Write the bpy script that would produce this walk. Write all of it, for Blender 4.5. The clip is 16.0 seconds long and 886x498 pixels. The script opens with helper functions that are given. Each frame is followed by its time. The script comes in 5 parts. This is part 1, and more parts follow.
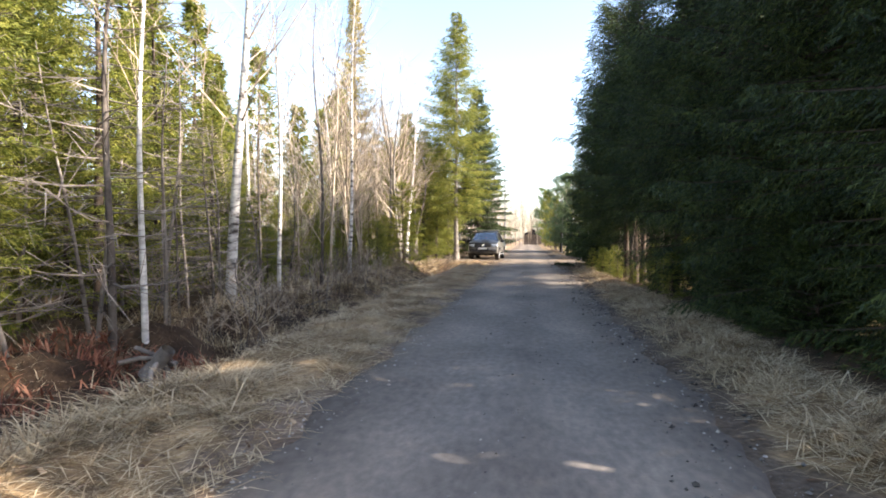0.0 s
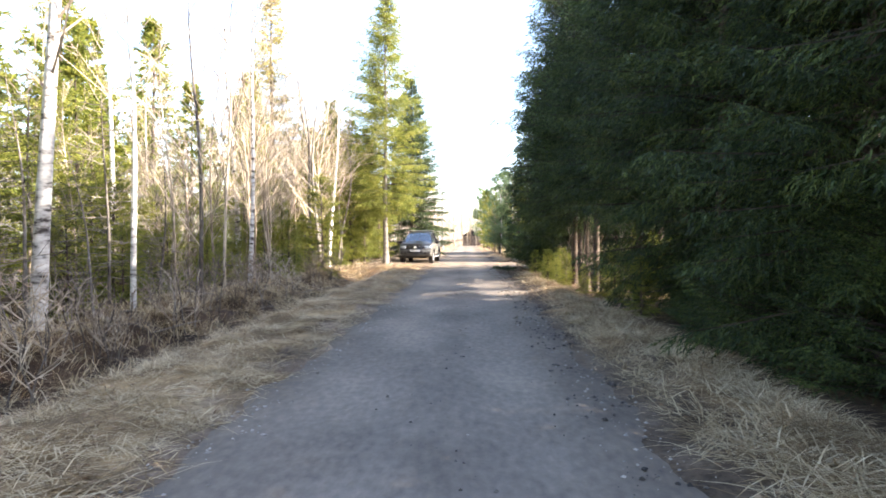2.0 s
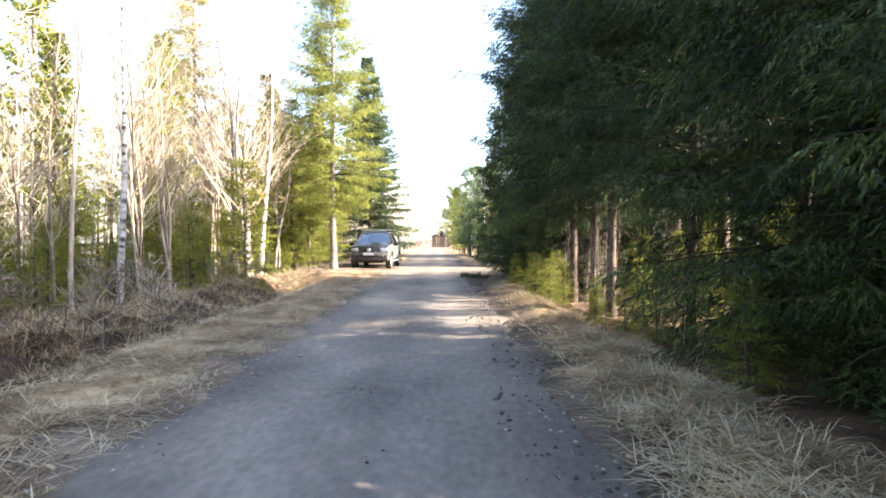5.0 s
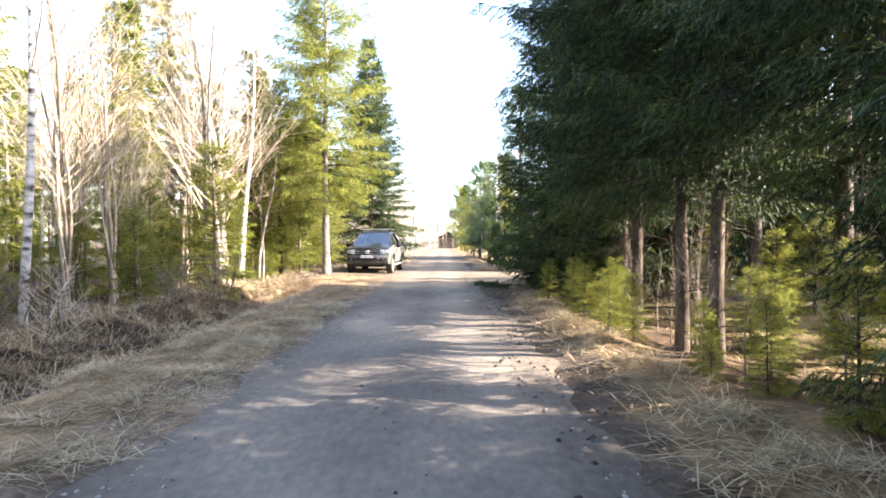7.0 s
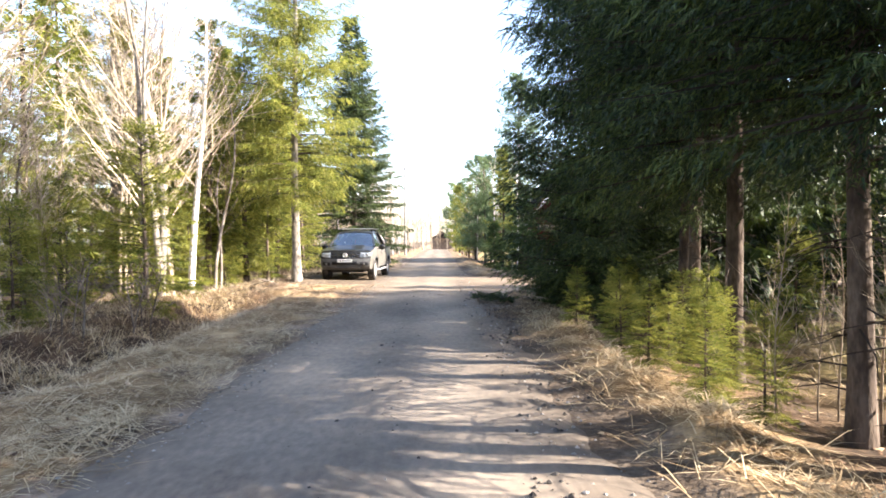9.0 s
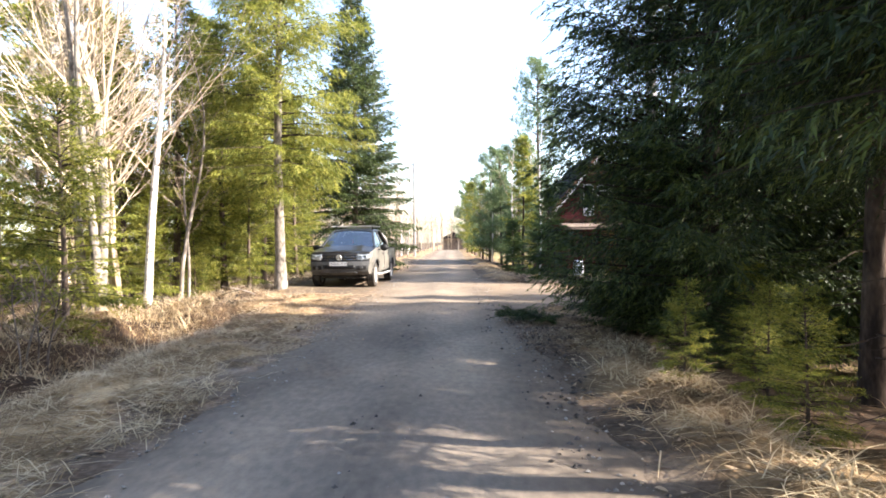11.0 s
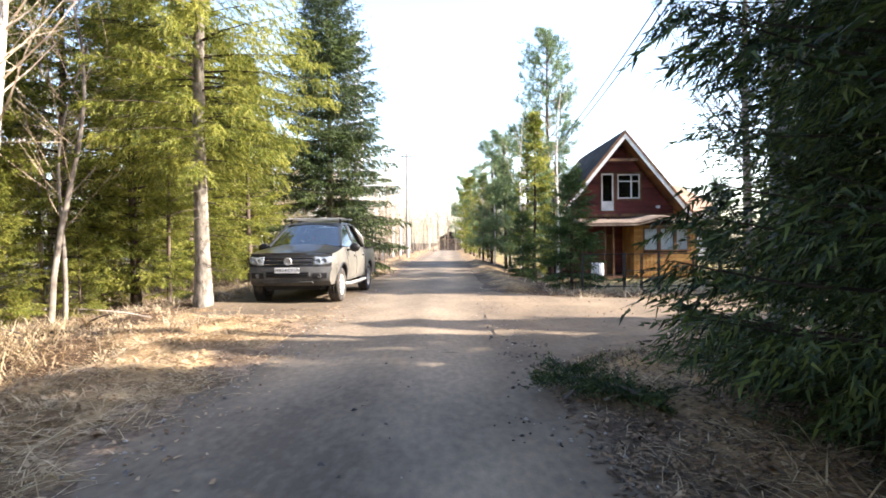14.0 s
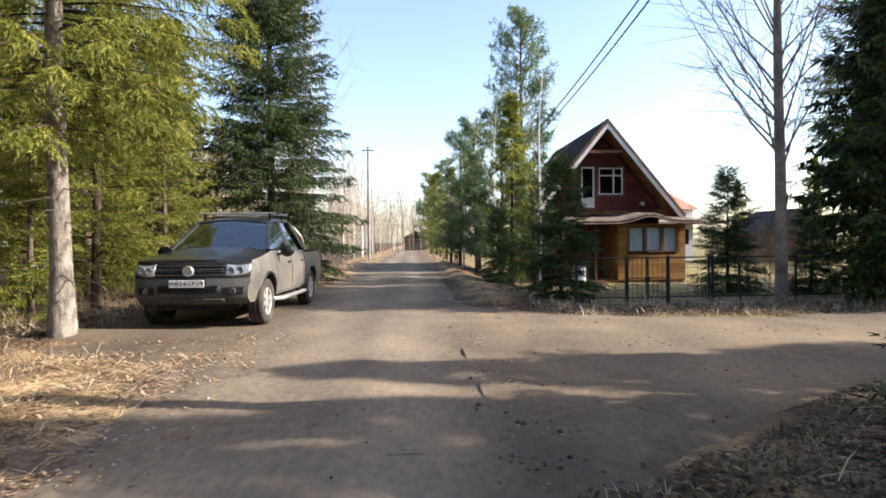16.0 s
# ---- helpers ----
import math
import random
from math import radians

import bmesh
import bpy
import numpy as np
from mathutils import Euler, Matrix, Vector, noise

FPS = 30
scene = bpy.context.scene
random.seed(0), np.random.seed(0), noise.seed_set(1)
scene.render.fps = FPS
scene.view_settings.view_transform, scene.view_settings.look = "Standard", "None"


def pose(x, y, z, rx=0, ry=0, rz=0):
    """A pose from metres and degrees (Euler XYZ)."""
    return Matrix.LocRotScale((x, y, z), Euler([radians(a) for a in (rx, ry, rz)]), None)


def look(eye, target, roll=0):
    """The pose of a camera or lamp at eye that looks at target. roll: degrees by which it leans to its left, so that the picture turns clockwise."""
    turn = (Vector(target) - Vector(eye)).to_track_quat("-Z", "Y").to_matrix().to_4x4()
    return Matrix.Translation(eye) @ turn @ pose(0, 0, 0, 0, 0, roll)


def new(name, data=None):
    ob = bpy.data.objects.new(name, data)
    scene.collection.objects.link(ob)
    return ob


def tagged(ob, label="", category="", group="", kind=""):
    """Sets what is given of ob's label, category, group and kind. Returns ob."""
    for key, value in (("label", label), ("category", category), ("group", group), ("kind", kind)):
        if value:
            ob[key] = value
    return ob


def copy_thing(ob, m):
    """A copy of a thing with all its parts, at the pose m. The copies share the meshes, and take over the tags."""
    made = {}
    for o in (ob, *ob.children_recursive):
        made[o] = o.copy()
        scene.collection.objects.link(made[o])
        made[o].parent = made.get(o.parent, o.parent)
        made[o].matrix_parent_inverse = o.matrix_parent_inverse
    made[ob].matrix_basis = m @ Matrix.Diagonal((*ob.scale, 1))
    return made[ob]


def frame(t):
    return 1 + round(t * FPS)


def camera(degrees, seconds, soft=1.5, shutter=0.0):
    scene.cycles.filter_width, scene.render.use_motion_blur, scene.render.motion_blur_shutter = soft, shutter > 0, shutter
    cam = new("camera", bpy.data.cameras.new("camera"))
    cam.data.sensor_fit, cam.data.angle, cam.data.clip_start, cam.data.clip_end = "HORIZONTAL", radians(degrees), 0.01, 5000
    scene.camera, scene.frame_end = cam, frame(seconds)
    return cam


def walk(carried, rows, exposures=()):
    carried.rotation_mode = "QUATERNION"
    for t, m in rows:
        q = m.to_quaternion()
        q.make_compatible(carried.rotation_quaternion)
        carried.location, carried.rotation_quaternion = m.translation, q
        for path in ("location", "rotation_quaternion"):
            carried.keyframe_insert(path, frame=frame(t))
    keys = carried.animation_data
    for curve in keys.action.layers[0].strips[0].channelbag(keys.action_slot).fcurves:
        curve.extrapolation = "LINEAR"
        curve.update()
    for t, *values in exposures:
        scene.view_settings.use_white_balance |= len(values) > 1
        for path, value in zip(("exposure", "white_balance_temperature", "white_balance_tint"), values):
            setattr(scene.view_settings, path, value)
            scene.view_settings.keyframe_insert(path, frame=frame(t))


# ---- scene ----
cam = camera(74.4, 16.0, soft=1.75)
METRES, EYE, TILT, LEAN, TURN = 27.0, 1.40, -1.1, 0.0, 8.2
ROWS = [
    (0.0, 0.0, 0.0, 0.0, 0.0, 0.0, -0.0),
    (0.5, 0.0025, 0.0305, 0.0004, -2.12, 0.04, 0.02),
    (1.0, 0.0086, 0.0603, 0.0006, -3.44, 0.07, 0.16),
    (1.5, 0.0161, 0.0924, 0.0012, -4.18, 0.09, 0.18),
    (2.0, 0.0244, 0.1217, 0.002, -5.86, 0.11, 0.29),
    (2.5, 0.0316, 0.1523, 0.0019, -6.73, 0.16, 0.31),
    (3.0, 0.0412, 0.1813, 0.0027, -8.64, 0.15, 0.43),
    (3.5, 0.0497, 0.2122, 0.0028, -8.83, 0.19, 0.44),
    (6.0, 0.0734, 0.3747, 0.0062, -8.41, 0.25, 0.42),
    (6.5, 0.0753, 0.4072, 0.0069, -8.18, 0.31, 0.33),
    (7.0, 0.08, 0.4389, 0.0073, -8.07, 0.31, 0.35),
    (7.5, 0.0851, 0.4706, 0.0079, -8.03, 0.34, 0.44),
    (8.0, 0.0904, 0.5011, 0.0082, -8.99, 0.37, 0.48),
    (8.5, 0.0951, 0.5329, 0.0086, -8.73, 0.38, 0.49),
    (9.0, 0.103, 0.5637, 0.0103, -8.59, 0.36, 0.57),
    (11.5, 0.1237, 0.7192, 0.0113, -7.39, 0.44, 0.68),
    (12.0, 0.129, 0.7493, 0.011, -7.4, 0.46, 0.74),
    (12.5, 0.1342, 0.7805, 0.011, -7.3, 0.51, 0.71),
    (13.0, 0.1402, 0.8095, 0.0122, -7.71, 0.52, 0.75),
    (13.5, 0.1438, 0.8392, 0.012, -7.67, 0.53, 0.73),
    (14.0, 0.1475, 0.8691, 0.0125, -7.81, 0.47, 0.72),
    (14.5, 0.1497, 0.8988, 0.0135, -7.63, 0.47, 0.65),
    (15.0, 0.1545, 0.9279, 0.0147, -8.11, 0.46, 0.76),
    (15.5, 0.1583, 0.9567, 0.0154, -8.74, 0.45, 0.74),
    (16.0, 0.1663, 0.9836, 0.0163, -11.2, 0.38, 0.84),
]
walk(cam, [(t, pose(0, 0, EYE, TILT, LEAN, TURN) @ pose(METRES * x, METRES * y, METRES * z, 90 + pitch, roll, yaw)) for t, x, y, z, yaw, pitch, roll in ROWS],
     [(0, 1.9, 6500, 14), (1.5, 2.45, 6500, 14), (3.5, 2.78, 6450, 14), (6, 2.8, 6450, 14), (7.8, 2.62, 6420, 14), (9, 2.5, 6420, 14), (12.5, 2.27, 6450, 14), (14.5, 2.1, 6450, 14), (15.3, 1.7, 6400, 13), (16, 1.3, 6350, 13)])

# ---- sky and sun ----
SUN_UP, SUN_AZ = 29.0, -7.0        # degrees above the horizon; degrees from +x towards +y
world = bpy.data.worlds.new("sky")
scene.world = world
world.use_nodes = True
wn = world.node_tree
sky = wn.nodes.new("ShaderNodeTexSky")
sky.sky_type = "NISHITA"
sky.sun_disc = False
sky.sun_elevation = radians(SUN_UP)
sky.sun_rotation = radians(90 - SUN_AZ)
sky.dust_density = 1.5
sky.ozone_density = 0.6
wn.links.new(sky.outputs[0], wn.nodes["Background"].inputs[0])
wn.nodes["Background"].inputs[1].default_value = 0.15
sun_data = bpy.data.lights.new("sun", "SUN")
sun_data.energy, sun_data.angle, sun_data.color = 5.0, radians(0.55), (1.0, 0.92, 0.80)
sun = new("sun", sun_data)
SUN_DIR = Vector((math.cos(radians(SUN_UP)) * math.cos(radians(SUN_AZ)), math.cos(radians(SUN_UP)) * math.sin(radians(SUN_AZ)), math.sin(radians(SUN_UP))))
sun.matrix_world = look(SUN_DIR * 60, (0, 0, 0))

# ---- materials ----


def srgb(r, g, b):
    return tuple(((c / 255) / 12.92 if c / 255 <= 0.04045 else ((c / 255 + 0.055) / 1.055) ** 2.4) for c in (r, g, b)) + (1,)


def material(name, stops, size=1.0, rough=0.9, bump=0.3, fine=8.0, metal=0.0, vary=0.0, through_light=0.0, bump_size=0.02, island=0.0, coat=0.0, stretch=(1, 1, 1), spec=0.3):
    """A surface with colour patches of about size metres broken up by grain fine times smaller, and relief."""
    m = bpy.data.materials.new(name)
    m.use_nodes = True
    nt = m.node_tree
    N, L = nt.nodes, nt.links
    b = N["Principled BSDF"]
    tc = N.new("ShaderNodeTexCoord")
    mp = N.new("ShaderNodeMapping")
    mp.inputs["Scale"].default_value = stretch
    L.new(tc.outputs["Object"], mp.inputs[0])
    big = N.new("ShaderNodeTexNoise")
    big.inputs["Scale"].default_value = 1 / size
    big.inputs["Detail"].default_value = 5
    small = N.new("ShaderNodeTexNoise")
    small.inputs["Scale"].default_value = fine / size
    small.inputs["Detail"].default_value = 4
    L.new(mp.outputs[0], big.inputs[0])
    L.new(mp.outputs[0], small.inputs[0])
    mix = N.new("ShaderNodeMath")
    mix.operation = "ADD"
    half = N.new("ShaderNodeMath")
    half.operation = "MULTIPLY_ADD"
    half.inputs[1].default_value, half.inputs[2].default_value = 0.45, -0.225
    L.new(small.outputs[0], half.inputs[0])
    L.new(big.outputs[0], mix.inputs[0])
    L.new(half.outputs[0], mix.inputs[1])
    fac = mix.outputs[0]
    if vary or island:
        add = N.new("ShaderNodeMath")
        add.operation = "MULTIPLY_ADD"
        if island:
            src = N.new("ShaderNodeNewGeometry").outputs["Random Per Island"]
        else:
            src = N.new("ShaderNodeObjectInfo").outputs["Random"]
        k = island or vary
        add.inputs[1].default_value, add.inputs[2].default_value = k, -k / 2
        L.new(src, add.inputs[0])
        tot = N.new("ShaderNodeMath")
        tot.operation = "ADD"
        L.new(fac, tot.inputs[0])
        L.new(add.outputs[0], tot.inputs[1])
        fac = tot.outputs[0]
    ramp = N.new("ShaderNodeValToRGB")
    els = ramp.color_ramp.elements
    while len(els) < len(stops):
        els.new(0.5)
    for i, c in enumerate(stops):
        els[i].position = 0.28 + 0.44 * i / max(1, len(stops) - 1)
        els[i].color = c
    L.new(fac, ramp.inputs[0])
    L.new(ramp.outputs[0], b.inputs["Base Color"])
    b.inputs["Roughness"].default_value = rough
    b.inputs["Metallic"].default_value = metal
    b.inputs["Specular IOR Level"].default_value = spec
    b.inputs["Coat Weight"].default_value = coat
    b.inputs["Coat Roughness"].default_value = 0.08
    if bump:
        bp = N.new("ShaderNodeBump")
        bp.inputs["Strength"].default_value = bump
        bp.inputs["Distance"].default_value = bump_size
        L.new(mix.outputs[0], bp.inputs["Height"])
        L.new(bp.outputs[0], b.inputs["Normal"])
    if through_light:
        tr = N.new("ShaderNodeBsdfTranslucent")
        L.new(ramp.outputs[0], tr.inputs[0])
        ms = N.new("ShaderNodeMixShader")
        ms.inputs[0].default_value = through_light
        L.new(b.outputs[0], ms.inputs[1])
        L.new(tr.outputs[0], ms.inputs[2])
        L.new(ms.outputs[0], N["Material Output"].inputs[0])
    return m


M_ROAD = material("packed_gravel", [srgb(98, 91, 84), srgb(124, 116, 107), srgb(150, 139, 126)], 1.6, 0.95, 0.4, 26, bump_size=0.010, stretch=(1, 0.5, 1))
M_GROUND = material("leaf_litter", [srgb(96, 84, 70), srgb(160, 150, 140), srgb(214, 206, 196)], 0.7, 0.95, 0.9, 14, bump_size=0.05)


def soil_bands(m, bands, rough_scale, wobble, gain_by, axis=0, lo=-8, hi=8):
    """Ragged-edged colour bands along one axis: gravel shoulder, straw verge, peaty ditch and needle litter side by
    side across the track, and tones of the road.
    """
    N, L = m.node_tree.nodes, m.node_tree.links
    tc, sep, no = N.new("ShaderNodeTexCoord"), N.new("ShaderNodeSeparateXYZ"), N.new("ShaderNodeTexNoise")
    no.inputs["Scale"].default_value, no.inputs["Detail"].default_value = rough_scale, 8
    L.new(tc.outputs["Object"], sep.inputs[0])
    L.new(tc.outputs["Object"], no.inputs[0])
    wob = N.new("ShaderNodeMath")
    wob.operation = "MULTIPLY_ADD"
    wob.inputs[1].default_value = wobble
    L.new(no.outputs[0], wob.inputs[0])
    L.new(sep.outputs[axis], wob.inputs[2])
    rng_ = N.new("ShaderNodeMapRange")
    rng_.inputs["From Min"].default_value, rng_.inputs["From Max"].default_value = lo + wobble / 2, hi + wobble / 2
    L.new(wob.outputs[0], rng_.inputs["Value"])
    ramp = N.new("ShaderNodeValToRGB")
    els = ramp.color_ramp.elements
    while len(els) < len(bands):
        els.new(0.5)
    for e, (x, r, g, b) in zip(els, bands):
        e.position, e.color = (x - lo) / (hi - lo), srgb(r, g, b)
    L.new(rng_.outputs[0], ramp.inputs[0])
    pb = N["Principled BSDF"]
    old = pb.inputs["Base Color"].links[0].from_socket
    mx = N.new("ShaderNodeMix")
    mx.data_type, mx.blend_type = "RGBA", "MULTIPLY"
    mx.inputs["Factor"].default_value = 1.0
    L.new(ramp.outputs[0], mx.inputs["A"])
    gain = N.new("ShaderNodeMix")
    gain.data_type, gain.blend_type = "RGBA", "MULTIPLY"
    gain.inputs["Factor"].default_value = 1.0
    gain.inputs["B"].default_value = (gain_by, gain_by, gain_by, 1)
    L.new(old, gain.inputs["A"])
    L.new(gain.outputs["Result"], mx.inputs["B"])
    L.new(mx.outputs["Result"], pb.inputs["Base Color"])


soil_bands(M_GROUND, ((-8, 96, 82, 62), (-6, 92, 76, 58), (-5.2, 70, 57, 44), (-4.5, 84, 68, 52), (-3.6, 160, 141, 110), (-2.1, 174, 156, 124), (-1.8, 138, 126, 114), (1.6, 100, 91, 81), (1.85, 104, 93, 80), (2.15, 158, 139, 108), (2.8, 148, 129, 98), (3.4, 82, 66, 50), (4.4, 108, 93, 66), (5.4, 142, 130, 90), (8, 132, 126, 84)), 0.8, 2.6, 2.2)
soil_bands(M_ROAD, ((-1.7, 196, 190, 182), (-1.3, 226, 222, 216), (-0.8, 250, 246, 240), (-0.35, 240, 237, 233), (0.0, 222, 219, 215), (0.35, 240, 237, 233), (0.75, 250, 246, 240), (1.05, 232, 227, 220), (1.4, 206, 199, 191), (1.7, 204, 196, 186), (2.4, 222, 214, 203), (4, 226, 218, 206)), 1.3, 0.5, 1.3)
# along the track: cool grey at the near end, warmer past y = 20
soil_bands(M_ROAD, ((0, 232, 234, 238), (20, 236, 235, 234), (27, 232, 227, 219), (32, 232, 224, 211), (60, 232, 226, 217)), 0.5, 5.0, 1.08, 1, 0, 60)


def dirt_blotches(m, scale, dark, edge):
    """Damp earth, crumbs and trodden patches: sharp-edged darker spots at two sizes over a surface, with relief."""
    N, L = m.node_tree.nodes, m.node_tree.links
    pb = N["Principled BSDF"]
    tc = N.new("ShaderNodeTexCoord")
    col = pb.inputs["Base Color"].links[0].from_socket
    for k, (sc, d) in enumerate(((scale, dark), (scale * 9, dark * 0.85), (scale * 46, dark * 0.9))):
        no = N.new("ShaderNodeTexNoise")
        no.inputs["Scale"].default_value, no.inputs["Detail"].default_value, no.inputs["Roughness"].default_value = sc, 7, 0.72
        L.new(tc.outputs["Object"], no.inputs[0])
        mr = N.new("ShaderNodeMapRange")
        mr.inputs["From Min"].default_value, mr.inputs["From Max"].default_value = 0.5, 0.5 + edge
        mr.inputs["To Min"].default_value, mr.inputs["To Max"].default_value = 1.0, 1.0 - d
        L.new(no.outputs[0], mr.inputs["Value"])
        mx = N.new("ShaderNodeMix")
        mx.data_type, mx.blend_type = "RGBA", "MULTIPLY"
        mx.inputs["Factor"].default_value = 1.0
        L.new(col, mx.inputs["A"])
        L.new(mr.outputs[0], mx.inputs["B"])
        col = mx.outputs["Result"]
    L.new(col, pb.inputs["Base Color"])


dirt_blotches(M_ROAD, 0.9, 0.13, 0.2)
dirt_blotches(M_GROUND, 1.1, 0.3, 0.16)
M_STRAW = material("dry_grass", [srgb(120, 100, 74), srgb(178, 155, 119), srgb(216, 197, 162)], 0.8, 0.8, 0, 4, island=0.55, through_light=0.25)
M_FERN = material("dead_bracken", [srgb(100, 62, 48), srgb(136, 88, 68), srgb(162, 116, 92)], 0.5, 0.9, 0, 4, island=0.5, through_light=0.2)
# limb bark, darkened in the colour for the shade within the crowns
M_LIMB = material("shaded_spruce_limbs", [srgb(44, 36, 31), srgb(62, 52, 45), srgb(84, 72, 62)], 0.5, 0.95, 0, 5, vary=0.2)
M_WEED = material("brown_weeds", [srgb(112, 98, 82), srgb(158, 142, 118), srgb(196, 180, 152)], 0.8, 0.9, 0, 4, island=0.5, through_light=0.15)
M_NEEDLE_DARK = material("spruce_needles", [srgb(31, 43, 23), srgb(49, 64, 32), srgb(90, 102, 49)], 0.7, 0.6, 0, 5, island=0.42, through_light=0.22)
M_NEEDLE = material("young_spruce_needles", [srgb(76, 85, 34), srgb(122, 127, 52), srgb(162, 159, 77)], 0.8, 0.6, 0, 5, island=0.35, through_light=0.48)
M_NEEDLE_MID = material("garden_spruce_needles", [srgb(36, 54, 28), srgb(62, 84, 40), srgb(92, 108, 52)], 0.7, 0.6, 0, 5, island=0.30, through_light=0.25)
M_NEEDLE_PINE = material("pine_needles", [srgb(58, 78, 50), srgb(92, 112, 74), srgb(124, 138, 92)], 0.8, 0.6, 0, 5, island=0.30, through_light=0.25)
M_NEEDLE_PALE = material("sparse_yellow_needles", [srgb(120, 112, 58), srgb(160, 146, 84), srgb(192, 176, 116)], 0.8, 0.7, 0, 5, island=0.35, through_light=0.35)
M_BARK = material("spruce_bark", [srgb(46, 38, 33), srgb(78, 66, 57), srgb(112, 98, 86)], 0.16, 0.95, 0.8, 6, vary=0.2, stretch=(1, 1, 0.35))
M_BARK_PALE = material("pale_spruce_bark", [srgb(80, 74, 67), srgb(126, 118, 108), srgb(160, 151, 139)], 0.09, 0.95, 1.0, 6, vary=0.1, stretch=(1, 1, 0.5))
M_BIRCH = material("birch_bark", [srgb(66, 58, 52), srgb(186, 179, 170), srgb(212, 206, 197), srgb(226, 220, 212)], 0.32, 0.7, 0.25, 3, vary=0.16, stretch=(1, 1, 2.6))
M_TWIG = material("bare_twigs", [srgb(110, 96, 82), srgb(156, 140, 121), srgb(190, 174, 152)], 0.6, 0.9, 0, 5, vary=0.5)
M_DEADWOOD = material("dead_branches", [srgb(76, 68, 62), srgb(116, 107, 98), srgb(148, 138, 128)], 0.5, 0.95, 0, 5, vary=0.3)


def part(name, bm, mat, parent=None, label=""):
    """One mesh object from a bmesh, under a thing or a part."""
    me = bpy.data.meshes.new(name)
    bm.to_mesh(me)
    bm.free()
    me.materials.append(mat)
    ob = new(name, me)
    if parent is not None:
        ob.parent = parent
    return tagged(ob, label)


def mesh_part(name, verts, faces, mat, parent=None, label="", smooth=False):
    """One mesh object from arrays of points and of faces with one number of corners."""
    verts, faces = np.asarray(verts, float), np.asarray(faces, int)
    me = bpy.data.meshes.new(name)
    me.from_pydata(verts.tolist(), [], faces.tolist())
    if smooth:
        me.polygons.foreach_set("use_smooth", np.ones(len(faces), bool))
    me.materials.append(mat)
    ob = new(name, me)
    if parent is not None:
        ob.parent = parent
    return tagged(ob, label)


# ---- ground ----


def step(a, b, x):
    t = np.clip((x - a) / (b - a), 0, 1)
    return t * t * (3 - 2 * t)


def waves(x, y, k):
    return np.sin(1.7 * x * k + 0.6 * np.sin(1.1 * y * k + 1)) * np.sin(1.3 * y * k + 0.8 * np.sin(0.9 * x * k + 2))


def road_middle(y):
    return -0.1 + 0.2 * step(0, 26, y) + 0.35 * step(45, 95, y)


def height(x, y):
    """The ground's height: level road, a ditch on its left that ends before the junction, and a garden that lies lower."""
    x, y = np.asarray(x, float), np.asarray(y, float)
    d = x - road_middle(y)
    left = step(1.5, 2.4, -d) * (0.05 + 0.05 * waves(x, y, 2.2)) + step(2.4, 4.0, -d) * (0.04 * waves(x + 3, y, 3.1))
    ditch = -0.62 * step(3.1, 4.2, -d) * (1 - step(4.9, 6.1, -d)) * (1 - step(29.5, 32.5, y))
    ditch += -0.16 * step(4.9, 6.1, -d) * (1 - step(40, 48, y)) + (0.15 * step(4.0, 6.0, -d) * waves(x, y, 2.1) + 0.10 * step(3.6, 5.0, -d) * waves(x + 7, y + 3, 4.3)) * (1 - step(30, 33, y))
    right = step(1.5, 2.3, d) * (0.05 + 0.04 * waves(x, y, 2.4)) + 0.10 * np.exp(-((d - 2.35) / 0.35) ** 2) * (0.7 + 0.5 * waves(x, y, 3.3)) - 0.16 * step(2.6, 4.5, d)
    right *= 1 - step(29.4, 31.2, y) * (1 - step(38.5, 39.5, y))
    yard = -0.42 * step(2.5, 6, d) * step(38, 53, y)
    park = 1 - step(33, 34.5, y) * (1 - step(44, 47, y)) * (1 - step(3.8, 4.6, -d))
    return left * park + ditch * (1 - step(33, 34.5, y) * (1 - step(3.8, 5.2, -d))) + right + yard


def grid_axis(*spans):
    out = []
    for a, b, n in spans:
        out += list(np.linspace(a, b, n, endpoint=False))
    return np.array(out + [spans[-1][1]])


gx = grid_axis((-900, -60, 8), (-60, -14, 16), (-14, -7, 28), (-7, -1.7, 44), (-1.7, 1.7, 10), (1.7, 5, 24), (5, 14, 18), (14, 60, 14), (60, 900, 8))
gy = grid_axis((-900, -60, 8), (-60, -4, 14), (-4, 40, 130), (40, 64, 48), (64, 140, 24), (140, 2500, 12))
GX, GY = np.meshgrid(gx, gy)
bed = 0.05 * (1 - step(1.2, 1.45, np.abs(GX - road_middle(GY)))) + 0.06 * step(0.1, 0.7, GY - (29.7 + 2.3 * step(1.2, 5.4, GX))) * (1 - step(36.2, 36.8, GY)) * step(1.0, 1.6, GX) * (1 - step(38, 40, GX))
gv = np.stack([GX, GY, height(GX, GY) - bed], -1).reshape(-1, 3)
nx, ny = len(gx), len(gy)
ii, jj = np.meshgrid(np.arange(nx - 1), np.arange(ny - 1))
q = (jj * nx + ii).reshape(-1)
ground = mesh_part("ground", gv, np.stack([q, q + 1, q + nx + 1, q + nx], -1), M_GROUND, smooth=True)
tagged(ground, "uneven forest floor of brown leaf litter and matted grass", "ground", kind="structure")


def corner_edge(x):
    """Where the side road's near edge runs."""
    return 29.7 + 2.3 * step(1.2, 5.4, x)


def edge_wobble(y, k):
    return 0.07 * np.sin(1.9 * y + k) + 0.05 * np.sin(4.7 * y + 2 * k) + 0.03 * np.sin(11 * y + 3 * k)


# the road: a crowned sheet with two worn tracks and ragged edges, widening into the junction
ry = grid_axis((-8, 45, 400), (45, 130, 120))
rows = []
